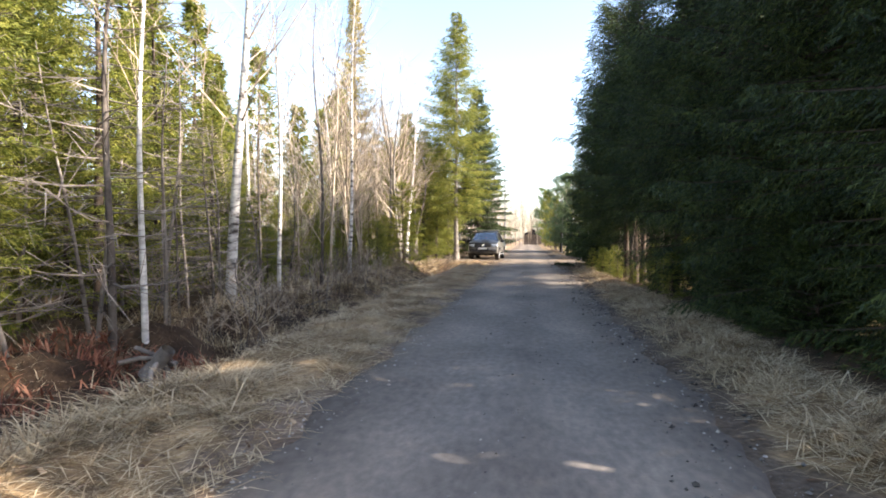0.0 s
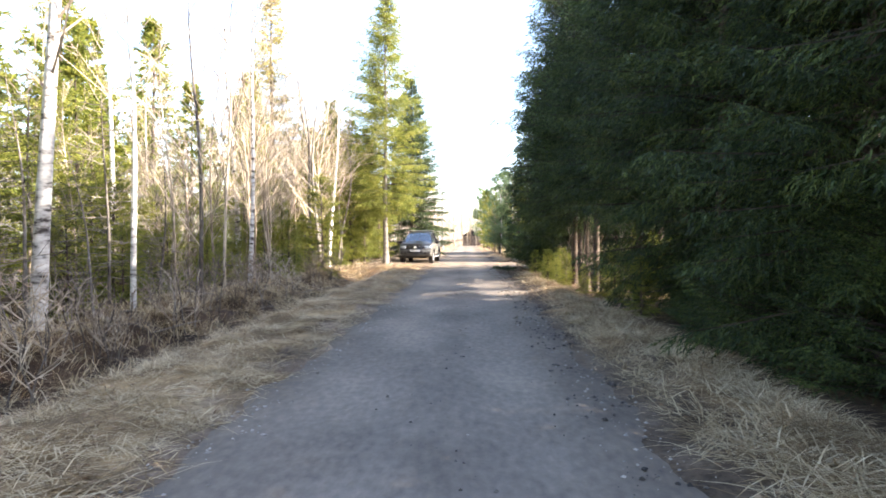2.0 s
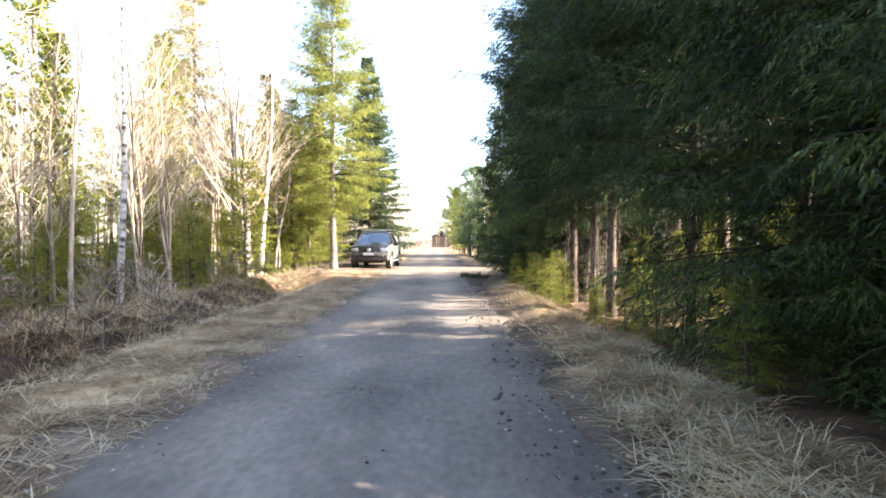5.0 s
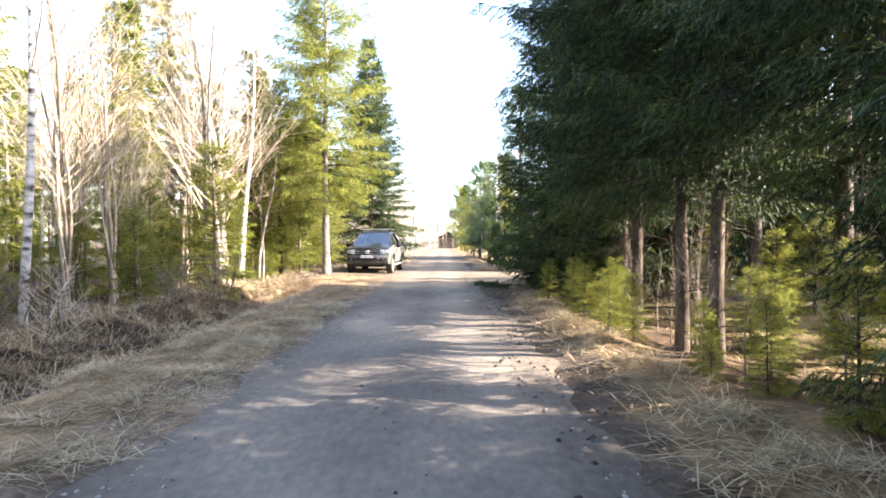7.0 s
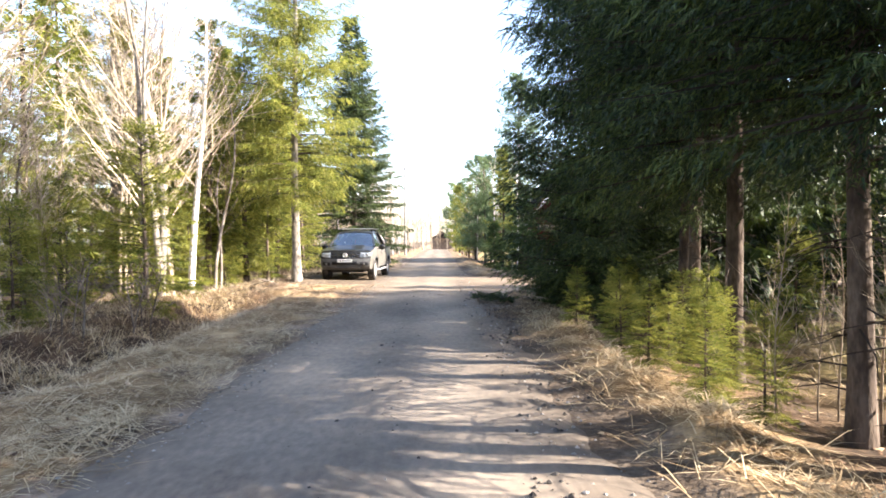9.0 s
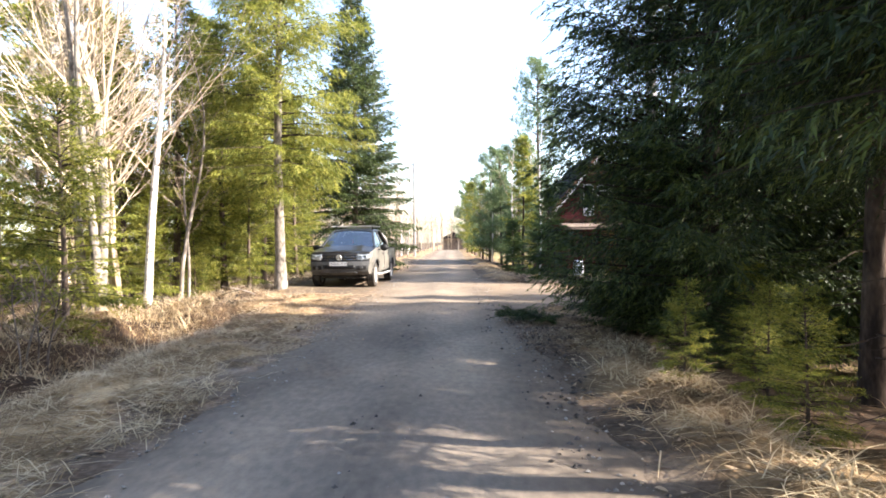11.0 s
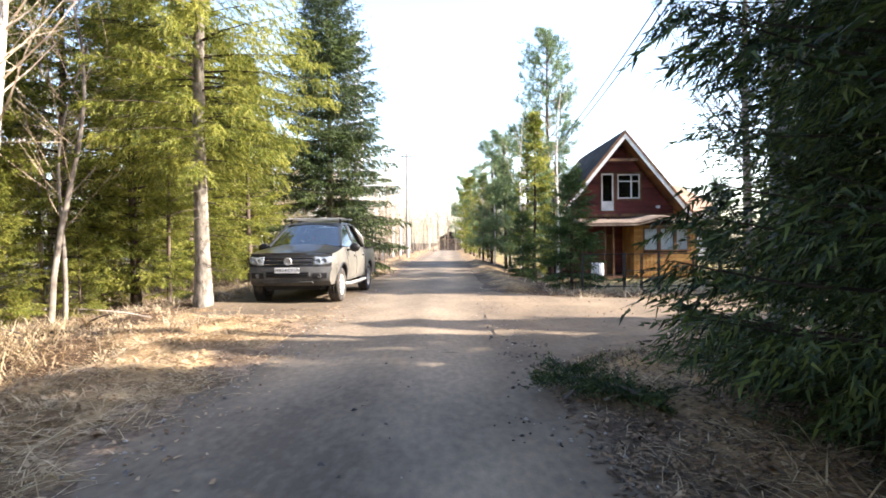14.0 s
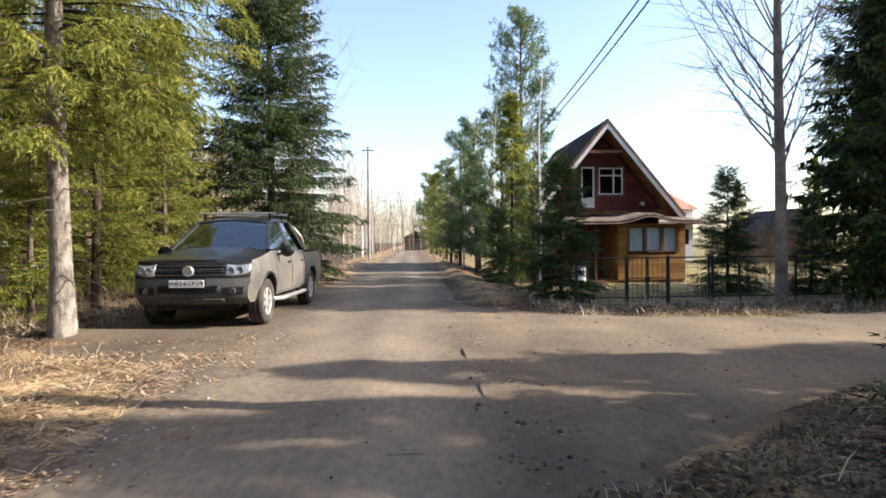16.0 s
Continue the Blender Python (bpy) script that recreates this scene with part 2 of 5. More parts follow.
for y in ry:
    mid = float(road_middle(y))
    open_l = float(step(32.5, 35.0, y) * (1 - step(42, 46, y)))
    a = mid - 1.45 - 0.2 + edge_wobble(y, 1.0) - 2.9 * open_l
    b = mid + 1.45 + 0.15 + edge_wobble(y, 4.0) + 0.5 * float(step(28.6, 30.6, y) * (1 - step(37.5, 39.5, y)))
    xs = np.concatenate([[a, a + 0.12], np.linspace(max(a + 0.3, mid - 1.4), mid + 1.3, 15), [b - 0.12, b]])
    d = xs - mid
    z = height(xs, np.full_like(xs, y)) + 0.014 + 0.018 * np.exp(-((d - 0.0) / 0.28) ** 2) - 0.012 * (np.exp(-((d - 0.75) / 0.25) ** 2) + np.exp(-((d + 0.75) / 0.25) ** 2)) + 0.006 * waves(xs, np.full_like(xs, y), 5)
    z[0] -= 0.03
    z[-1] -= 0.03
    rows.append(np.stack([xs, np.full_like(xs, y), z], -1))
rv = np.concatenate(rows)
w = len(rows[0])
ii, jj = np.meshgrid(np.arange(w - 1), np.arange(len(ry) - 1))
q = (jj * w + ii).reshape(-1)
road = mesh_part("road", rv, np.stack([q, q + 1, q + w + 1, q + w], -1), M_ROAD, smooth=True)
sx = grid_axis((1.25, 42, 130))
rows = []
for x in sx:
    ends_y = (float(corner_edge(x)) + 1.6 * edge_wobble(x, 2.0), 38.6 - 1.8 * float(step(1.4, 5.0, x)) + edge_wobble(x, 5.0))
    yy = np.concatenate([[ends_y[0]], np.linspace(ends_y[0] + 0.2, ends_y[1] - 0.2, 12), [ends_y[1]]])
    z = height(np.full_like(yy, x), yy) + 0.010 + 0.012 * waves(np.full_like(yy, x), yy, 1.7) + 0.02 * waves(np.full_like(yy, 0.3 * x), yy, 2.6)
    z[0] -= 0.22
    z[1] -= 0.02
    z[-1] -= 0.12
    rows.append(np.stack([np.full_like(yy, x), yy, z], -1))
w = len(rows[0])
ii, jj = np.meshgrid(np.arange(w - 1), np.arange(len(sx) - 1))
q = (jj * w + ii).reshape(-1)
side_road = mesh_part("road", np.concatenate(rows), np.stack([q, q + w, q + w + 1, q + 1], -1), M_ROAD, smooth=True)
tagged(side_road, "rutted dirt side road joining the track", "road", kind="structure")
tagged(road, "grey packed gravel track with worn wheel ruts and sandy patches", "road", kind="structure")

# ---- trees ----


def unit(v):
    return v / np.maximum(np.linalg.norm(v, axis=-1, keepdims=True), 1e-9)


def tubes(paths, radii, sides=4):
    """Tapered tubes along paths of points; returns points and quads."""
    V, F, n0 = [], [], 0
    ang = np.arange(sides) * 2 * np.pi / sides
    for p, r in zip(paths, radii):
        p, r = np.asarray(p, float), np.asarray(r, float)
        t = unit(np.gradient(p, axis=0))
        ref = np.array([0, 0, 1.0]) if abs(t[0, 2]) < 0.9 else np.array([1.0, 0, 0])
        u = unit(np.cross(t, ref))
        v = np.cross(t, u)
        ring = p[:, None] + r[:, None, None] * (np.cos(ang)[None, :, None] * u[:, None] + np.sin(ang)[None, :, None] * v[:, None])
        n = len(p)
        V.append(ring.reshape(-1, 3))
        a = n0 + (np.arange(n - 1)[:, None] * sides + np.arange(sides)[None])
        b = n0 + (np.arange(n - 1)[:, None] * sides + (np.arange(sides)[None] + 1) % sides)
        F.append(np.stack([a, b, b + sides, a + sides], -1).reshape(-1, 4))
        n0 += n * sides
    return np.concatenate(V), np.concatenate(F)


def needles(P, D, ln, rng, per, size, width, spread=0.62):
    """Feathery twigs: narrow blades along each twig, from P along D."""
    n = len(P)
    s = (np.arange(per)[None] + rng.random((n, per))) / per
    base = P[:, None] + D[:, None] * (ln[:, None] * s)[..., None]
    rnd = rng.normal(size=(n, per, 3))
    side = unit(np.cross(np.repeat(D[:, None], per, 1), rnd))
    way = unit(D[:, None] * 0.75 + side * spread - np.array([0, 0, 0.12]))
    cross = unit(np.cross(way, rng.normal(size=(n, per, 3))))
    L = size * (0.7 + 0.6 * rng.random((n, per, 1)))
    tip = base + way * L
    a, b = base + cross * width, base - cross * width
    V = np.stack([a, b, tip], 2).reshape(-1, 3)
    return V, np.arange(len(V)).reshape(-1, 3)


def spruce(name, seed, H, R, clear, label, mat=None, bark=None, gap=0.27, twig_gap=0.10, per=9, size=0.13, width=0.016, droop=0.5, trunk_r=None, hang=0.75, dead=True, power=0.85, skirt=0.55, wood=True, fine_side=0, even=0.72, spread=0.62):
    """A spruce at the origin: tapered trunk, whorls of limbs, a crown of needle twigs hanging from them."""
    rng = np.random.default_rng(seed)
    mat, bark = mat or M_NEEDLE_DARK, bark or M_BARK
    root = tagged(new(name), label, "tree")
    tr = trunk_r or H * 0.0115
    zs = np.linspace(-0.25, H, 14)
    lean = rng.normal(size=2) * 0.006
    path = np.stack([lean[0] * zs + 0.03 * np.sin(zs * 0.7 + seed), lean[1] * zs + 0.03 * np.cos(zs * 0.6), zs], -1)
    path[0, :2] = path[1, :2]
    rad = tr * (1 - np.clip(zs, 0, H) / H) ** 0.85 + 0.006 + tr * 0.45 * np.exp(-np.clip(zs, 0, H) / 0.3)
    V, F = tubes([path], [rad], 9)
    mesh_part("trunk", V, F, bark, root, smooth=True)
    limbs, lrad, P, D, LN = [], [], [], [], []
    z = clear
    while z < H - 0.15:
        f = (z - clear) / (H - clear)
        reach = R * (1 - f) ** power * min(1, skirt + 1.6 * f) + 0.12
        for k in range(rng.integers(5, 8)):
            az = rng.random() * 2 * np.pi
            L = reach * (even + (1.17 - even) * rng.random())
            dv = np.array([np.cos(az), np.sin(az), 0])
            s = np.linspace(0, 1, 5)
            rise = (0.10 + 0.55 * f) * s - droop * (1 - f * 0.8) * s ** 2 + 0.22 * s ** 3
            o = np.array([np.interp(z, zs, path[:, 0]), np.interp(z, zs, path[:, 1]), z + rng.normal() * 0.08])
            bend = np.cross(dv, [0, 0, 1]) * rng.normal() * 0.12
            pts = o + dv * (s * L)[:, None] + np.array([0, 0, 1]) * (rise * L)[:, None] + bend * (s ** 2 * L)[:, None]
            limbs.append(pts)
            lrad.append((0.006 + 0.006 * L) * (1 - s) + 0.002)
            n = max(3, int(L * 0.9 / twig_gap))
            if fine_side and (dv[0] > 0.25 or z > 7.0):
                n = max(3, int(n * 0.42))
            for sd in (-1, 1, 0):
                m = n if sd else n // 2
                t = 0.12 + 0.88 * (np.arange(m) + rng.random(m)) / m
                p = np.stack([np.interp(t, s, pts[:, c]) for c in range(3)], -1)
                ax = unit(np.stack([np.interp(t, s, np.gradient(pts[:, c], s)) for c in range(3)], -1))
                lat = unit(np.cross(ax, [0, 0, 1])) * (sd if sd else 0)
                d = unit(ax * 0.62 + lat * 0.72 + np.array([0, 0, -1]) * (hang * (0.35 + rng.random((m, 1))) if sd else 0.9 * hang) + rng.normal(size=(m, 3)) * 0.12)
                P.append(p)
                D.append(d)
                LN.append((0.16 + 0.48 * min(1, L / 1.4) * (1.2 - t)) * (0.7 + 0.6 * rng.random(m)))
        z += gap * (0.7 + 0.6 * rng.random()) * (1 - 0.35 * f)
    P.append(np.array([[path[-1, 0], path[-1, 1], H - 0.35]]))
    D.append(np.array([[0, 0, 1.0]]))
    LN.append(np.array([0.45]))
    if dead and clear > 0.7:
        for k in range(int(clear * 9)):
            az, z = rng.random() * 2 * np.pi, 0.4 + rng.random() * (clear - 0.2)
            L = (0.35 + 0.9 * rng.random()) * min(1, R / 2)
            s = np.linspace(0, 1, 4)
            limbs.append(np.array([0, 0, z]) + np.array([np.cos(az), np.sin(az), 0]) * (s * L)[:, None] + np.array([0, 0, -0.3]) * (s ** 1.5 * L)[:, None] + rng.normal(size=(4, 3)) * 0.02)
            lrad.append(0.008 * (1 - s) + 0.002)
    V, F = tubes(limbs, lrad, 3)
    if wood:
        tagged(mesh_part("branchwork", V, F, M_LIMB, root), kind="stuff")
    V, F = needles(np.concatenate(P), np.concatenate(D), np.concatenate(LN), rng, per, size, width, spread)
    tagged(mesh_part("crown", V, F, mat, root), kind="stuff")
    return root


def bare_tree(name, seed, H, label, bark=None, stems=1, spread=0.12, trunk_r=0.06, limbs=16, twigs=7, first=0.35, up=0.9, reach=0.28, lean=(0, 0), curve=0.1, crown_mat=None, twig_r=1.0):
    """A leafless tree at the origin: one or more stems, limbs and fine twigs."""
    rng = np.random.default_rng(seed)
    bark = bark or M_TWIG
    root = tagged(new(name), label, "tree")
    lp, lr, tp, trr = [], [], [], []
    for k in range(stems):
        h = H * (1 if k == 0 else 0.6 + 0.38 * rng.random())
        s = np.linspace(0, 1, 10)
        dirn = np.array([lean[0], lean[1]]) + np.clip(rng.normal(size=2), -1.3, 1.3) * (spread if stems > 1 else 0.02)
        o = rng.normal(size=2) * (0.10 if stems > 1 else 0)
        x = o[0] + dirn[0] * h * s + curve * h * 0.22 * np.sin(s * 5 + rng.random() * 6) * s
        y = o[1] + dirn[1] * h * s + curve * h * 0.22 * np.sin(s * 4 + rng.random() * 6) * s
        pts = np.stack([x, y, h * s], -1)
        pts[0, 2] = -0.2
        r0 = trunk_r * h / H
        rad = r0 * (1 - s) ** 0.9 + 0.005
        V, F = tubes([pts], [rad], 8)
        mesh_part("trunk" if stems == 1 else "stem", V, F, bark, root, smooth=True)
        for j in range(limbs):
            t0 = first + (0.97 - first) * (j + rng.random()) / limbs
            p = np.array([np.interp(t0, s, pts[:, c]) for c in range(3)])
            az = rng.random() * 2 * np.pi
            L = h * reach * (1.15 - t0) * (0.6 + 0.8 * rng.random()) + 0.15
            u = np.linspace(0, 1, 4)
            dv = unit(np.array([np.cos(az), np.sin(az), up * (0.7 + 0.6 * rng.random())]))
            q = p + dv * (u * L)[:, None] + np.array([0, 0, 0.22 * L]) * (u ** 2)[:, None] + np.cumsum(rng.normal(size=(4, 3)), 0) * 0.03 * L * u[:, None]
            lp.append(q)
            lr.append(max(0.006, r0 * 0.24 * (1.1 - t0)) * (1 - u) + 0.0032 * twig_r)
            for i in range(twigs):
                a = 0.2 + 0.8 * rng.random()
                b = np.array([np.interp(a, u, q[:, c]) for c in range(3)])
                l2 = L * (0.22 + 0.35 * rng.random())
                d2 = unit(dv * 0.8 + rng.normal(size=3) * 0.6 + np.array([0, 0, 0.25]))
                v = np.linspace(0, 1, 2)
                tp.append(b + d2 * (v * l2)[:, None])
                trr.append((0.0042 * (1 - v) + 0.0022) * twig_r)
    V, F = tubes(lp, lr, 3)
    V2, F2 = tubes(tp, trr, 3)
    tagged(mesh_part("crown", np.concatenate([V, V2]), np.concatenate([F, F2 + len(V)]), crown_mat or M_TWIG, root), kind="stuff")
    return root


def pine(name, seed, H, R, clear, label, mat=None, clumps=230):
    """A pine at the origin: straight trunk, rising limbs and tufts of long needles at their ends."""
    rng = np.random.default_rng(seed)
    root = tagged(new(name), label, "tree")
    zs = np.linspace(-0.2, H, 12)
    path = np.stack([0.04 * np.sin(zs * 0.5), 0.04 * np.cos(zs * 0.4), zs], -1)
    rad = H * 0.011 * (1 - np.clip(zs, 0, H) / H) ** 0.8 + 0.008
    V, F = tubes([path], [rad], 8)
    mesh_part("trunk", V, F, M_BARK, root, smooth=True)
    lp, lr, P, D = [], [], [], []
    z = clear
    while z < H - 0.2:
        f = (z - clear) / (H - clear)
        for k in range(rng.integers(3, 6)):
            az = rng.random() * 2 * np.pi
            L = (R * (1 - f) ** 0.7 * (0.55 + 0.5 * f) + 0.25) * (0.6 + 0.6 * rng.random())
            s = np.linspace(0, 1, 5)
            dv = np.array([np.cos(az), np.sin(az), 0.25 + 0.5 * f])
            q = np.array([0, 0, z]) + dv * (s * L)[:, None] + np.array([0, 0, 0.25 * L]) * (s ** 2)[:, None]
            lp.append(q)
            lr.append((0.012 + 0.008 * L) * (1 - s) + 0.004)
            for i in range(int(10 + 16 * L)):
                a = 0.3 + 0.7 * rng.random() ** 0.7
                b = np.array([np.interp(a, s, q[:, c]) for c in range(3)]) + rng.normal(size=3) * 0.12 * min(1, L)
                P.append(b)
                D.append(unit(dv * 0.6 + rng.normal(size=3) * 0.5 + np.array([0, 0, 0.5])))
        z += 0.48 * (0.7 + 0.6 * rng.random())
    V, F = tubes(lp, lr, 3)
    tagged(mesh_part("branchwork", V, F, M_BARK, root), kind="stuff")
    P, D = np.array(P), np.array(D)
    V, F = needles(P, D, np.full(len(P), 0.26), rng, 10, 0.19, 0.014, 0.95)
    tagged(mesh_part("crown", V, F, mat or M_NEEDLE_PINE, root), kind="stuff")
    return root


def plant(tree, x, y, turn=0, size=1.0, lean_x=0, lean_y=0, sink=0.0):
    tree.matrix_basis = pose(x, y, float(height(x, y)) - sink, lean_x, lean_y, turn) @ Matrix.Diagonal((size, size, size, 1))
    return tree


def repeat(tree, x, y, turn=0, size=1.0, lean_x=0, lean_y=0, label=""):
    c = copy_thing(tree, Matrix())
    plant(c, x, y, turn, size, lean_x, lean_y)
    return tagged(c, label)


# the dark hedge of spruces along the right-hand verge, two rows deep at its near end
HEDGE = "tall dark green spruce with drooping boughs beside the track"
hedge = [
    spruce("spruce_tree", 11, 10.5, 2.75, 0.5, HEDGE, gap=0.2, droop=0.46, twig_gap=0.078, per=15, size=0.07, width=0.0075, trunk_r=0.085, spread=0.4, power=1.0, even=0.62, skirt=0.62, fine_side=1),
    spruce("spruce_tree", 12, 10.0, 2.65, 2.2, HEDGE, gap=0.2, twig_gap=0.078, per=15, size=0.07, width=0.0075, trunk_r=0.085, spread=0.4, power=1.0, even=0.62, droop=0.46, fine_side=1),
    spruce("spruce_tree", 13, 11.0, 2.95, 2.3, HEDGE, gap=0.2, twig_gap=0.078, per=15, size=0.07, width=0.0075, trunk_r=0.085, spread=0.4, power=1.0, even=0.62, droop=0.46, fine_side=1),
    # the last two are coarse, mostly for back-row trees that block sun
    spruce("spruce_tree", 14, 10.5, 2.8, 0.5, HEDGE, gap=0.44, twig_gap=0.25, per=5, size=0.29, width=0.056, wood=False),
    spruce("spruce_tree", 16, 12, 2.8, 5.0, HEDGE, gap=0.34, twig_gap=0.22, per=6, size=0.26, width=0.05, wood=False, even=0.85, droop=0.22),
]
plant(hedge[4], 6.8, 15.4)
plant(hedge[0], 4.5, 5.4, -20, 0.95)
plant(hedge[1], 4.4, 7.4, 10)
plant(hedge[2], 3.9, 12.2, 0, 1.0)
plant(hedge[3], 5.2, -1.6)
last = spruce("spruce_tree", 15, 10.5, 1.8, 0.35, "dense dark spruce at the end of the row by the junction", gap=0.14, twig_gap=0.085, per=14, size=0.07, width=0.008, spread=0.42, skirt=0.9, hang=0.65, droop=0.26, even=0.93, power=0.42)
plant(last, 3.95, 26.4, 0, 1.1)
tip_tree = spruce("spruce_tree", 17, 3.4, 1.65, 0.08, "dense young spruce with paler tips at the junction corner", M_NEEDLE_DARK, gap=0.13, twig_gap=0.075, per=12, size=0.06, width=0.0075, spread=0.45, hang=0.3, skirt=0.85, even=0.9, power=0.65, droop=0.2)
plant(tip_tree, 4.2, 28.5)
repeat(tip_tree, 3.9, 27.2, 120, 0.8)
for x, y, turn, size in ((4.0, 8.7, 20, 0.62), (4.1, 10.3, 80, 0.7), (3.9, 11.4, 150, 0.5), (4.3, 6.4, 210, 0.6), (4.6, 13.4, 300, 0.6), (4.9, 15.2, 40, 0.5), (5.4, 14.2, 10, 0.8), (3.6, 25.0, 60, 0.3)):
    repeat(tip_tree, x, y, turn, size, label="low dense spruce filling the foot of the row")
repeat(hedge[3], 6.0, 26.4, 75, 0.85)
# variants 3 and 4: back-row or unseen trees added to block sun and sky
for k, x, y, turn, size in ((0, 4.4, 9.6, 30, 1.0), (0, 4.4, 14.4, -35, 1.0), (2, 4.0, 16.6, 20, 0.95), (1, 3.55, 18.65, 20, 0.95), (1, 3.45, 19.45, 200, 0.9),
                            (2, 3.4, 21.1, -30, 0.95), (1, 4.1, 23.8, -20, 1.0), (0, 6.2, 27.8, 10, 0.68), (2, 3.6, 22.4, 35, 0.85), (4, 6.8, 21.4, 160, 1.0), (4, 7.0, 24.4, 250, 1.0), (3, 6.9, 12.6, 90, 1.0), (4, 6.9, 18.6, 60, 0.95), (3, 10.4, 16.8, 70, 0.46), (3, 11.4, 18.8, 130, 0.42), (3, 8.2, 12.4, 300, 0.6), (3, 8.2, 14.2, 10, 0.62), (3, 8.8, 16.2, 120, 0.5), (3, 7.4, 15.6, 200, 0.36), (0, 4.9, 11.2, 140, 0.9), (0, 4.8, 12.9, 250, 0.85), (3, 6.1, 7.2, 160, 0.9), (3, 5.4, -3.2, 33, 1.0), (3, 6.3, 3.0, 200, 0.85), (3, 7.6, 3.0, 20, 0.9), (3, 7.2, 6.4, 10, 1.0), (3, 7.4, 8.6, 50, 1.0), (3, 8.4, 11.0, 200, 1.1)):
    repeat(hedge[k], x, y, turn, size)

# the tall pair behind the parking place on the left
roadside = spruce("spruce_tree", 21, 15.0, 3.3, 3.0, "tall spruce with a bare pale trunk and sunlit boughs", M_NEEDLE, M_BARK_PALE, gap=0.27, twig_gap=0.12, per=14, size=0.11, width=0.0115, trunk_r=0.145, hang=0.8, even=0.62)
plant(roadside, -4.3, 35.4)
dark = spruce("spruce_tree", 22, 13.0, 2.9, 0.3, "dense dark green spruce behind the parked pickup", M_NEEDLE_DARK, gap=0.19, twig_gap=0.11, per=10, size=0.12, width=0.016, hang=0.5, even=0.7, skirt=0.8)
plant(dark, -3.75, 45.8)

# young spruces on the left, with plainer ones farther back
FARW = "spruce standing back in the mixed wood"
far = spruce("spruce_tree", 61, 11.0, 2.0, 1.0, FARW, M_NEEDLE, gap=0.58, twig_gap=0.32, per=6, size=0.3, width=0.036, hang=0.4, dead=False, wood=False, even=0.6)
plant(far, -17, 14)
YOUNG = "young yellow-green spruce at the forest edge"
young = [spruce("spruce_tree", 31, 7.5, 1.7, 0.5, YOUNG, M_NEEDLE, gap=0.32, twig_gap=0.14, per=9, size=0.12, width=0.0135, hang=0.35, even=0.6),
         spruce("spruce_tree", 32, 10.0, 1.8, 1.6, YOUNG, M_NEEDLE, gap=0.36, twig_gap=0.15, per=9, size=0.13, width=0.0145, hang=0.4, even=0.6),
         spruce("spruce_tree", 33, 3.6, 1.15, 0.12, "small bushy yellow-green spruce", M_NEEDLE, gap=0.2, twig_gap=0.1, per=10, size=0.085, width=0.009, hang=0.2, power=0.75, even=0.62)]
plant(young[0], -9.0, 8.5)
plant(young[1], -10.8, 11.5)
plant(young[2], -6.25, 29.0, 0, 1.2)
rg = np.random.default_rng(5)
for k, x, y, s in ((2, -7.9, 28.6, 0.85), (0, -8.9, 13.6, 0.7), (0, -9.4, 16.4, 0.75), (1, -8.4, 6.4, 0.9), (0, -7.6, 4.4, 0.8), (1, -12.5, 9.0, 1.1), (0, -11.2, 6.2, 1.0), (2, -7.6, 10.6, 0.7),
                   (2, -8.4, 19.2, 0.8), (0, -11.5, 20.5, 0.8), (1, -14.5, 24.0, 1.3), (0, -9.6, 36.8, 1.1), (1, -8.0, 39.0, 0.95), (1, -11.0, 33.5, 1.1),
                   (0, -9.8, 2.6, 1.0), (1, -13.0, 4.0, 1.1), (0, -7.8, 7.4, 0.55), (0, -10.2, 25.0, 0.8), (1, -9.8, 30.2, 0.9),
                   (0, -9.9, 10.2, 1.0), (0, -8.6, 11.6, 0.8), (0, -10.6, 14.6, 0.95), (0, -12.2, 13.0, 1.1), (0, -8.2, 9.4, 0.6), (0, -11.8, 16.8, 1.0), (2, -6.6, 25.3, 0.6), (2, -7.5, 31.4, 0.8), (2, -6.7, 35.3, 0.5), (2, -7.4, 37.2, 0.9), (0, -9.2, 27.6, 0.8), (0, -7.3, 6.0, 0.95), (0, -8.6, 12.6, 1.0), (1, -7.9, 9.9, 0.8), (0, -5.75, 37.1, 0.6), (1, -8.6, 41.0, 1.0), (0, -6.6, 43.6, 0.8)):
    repeat(young[k] if x > -9.9 else far, x, y, rg.random() * 360, s if x > -9.9 else s * 0.85)

for x, y, s in ((-7.4, 15.9, 0.5), (-8.2, 16.9, 0.75), (-7.8, 18.6, 0.55), (-9.0, 20.6, 0.8), (-7.9, 21.2, 0.5), (-8.6, 23.2, 0.7), (-9.4, 24.4, 0.9), (-8.0, 24.0, 0.4), (-8.4, 26.0, 0.6), (-7.0, 27.4, 0.5), (-7.3, 19.9, 0.35), (-9.6, 18.2, 1.0), (-8.9, 29.4, 0.8), (-7.3, 33.9, 0.7), (-7.6, 14.4, 0.6)):
    repeat(young[2], x, y, rg.random() * 360, s)
near = spruce("spruce_tree", 34, 8.5, 1.8, 0.7, "dense green spruce with grey dead lower twigs beside the parking place", M_NEEDLE, gap=0.3, twig_gap=0.14, per=11, size=0.1, width=0.0135, hang=0.4)
plant(near, -6.6, 37.2)
for x, y, s in ((-8.3, 34.6, 0.9), (-6.2, 40.0, 1.0), (-5.7, 42.4, 0.85), (-7.5, 36.0, 1.1), (-7.2, 41.5, 1.0)):
    repeat(near, x, y, rg.random() * 360, s)

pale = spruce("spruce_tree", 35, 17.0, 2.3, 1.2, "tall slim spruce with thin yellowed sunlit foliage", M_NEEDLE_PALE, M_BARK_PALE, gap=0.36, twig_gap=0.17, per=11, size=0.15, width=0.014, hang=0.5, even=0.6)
plant(pale, -10.8, 36.2)

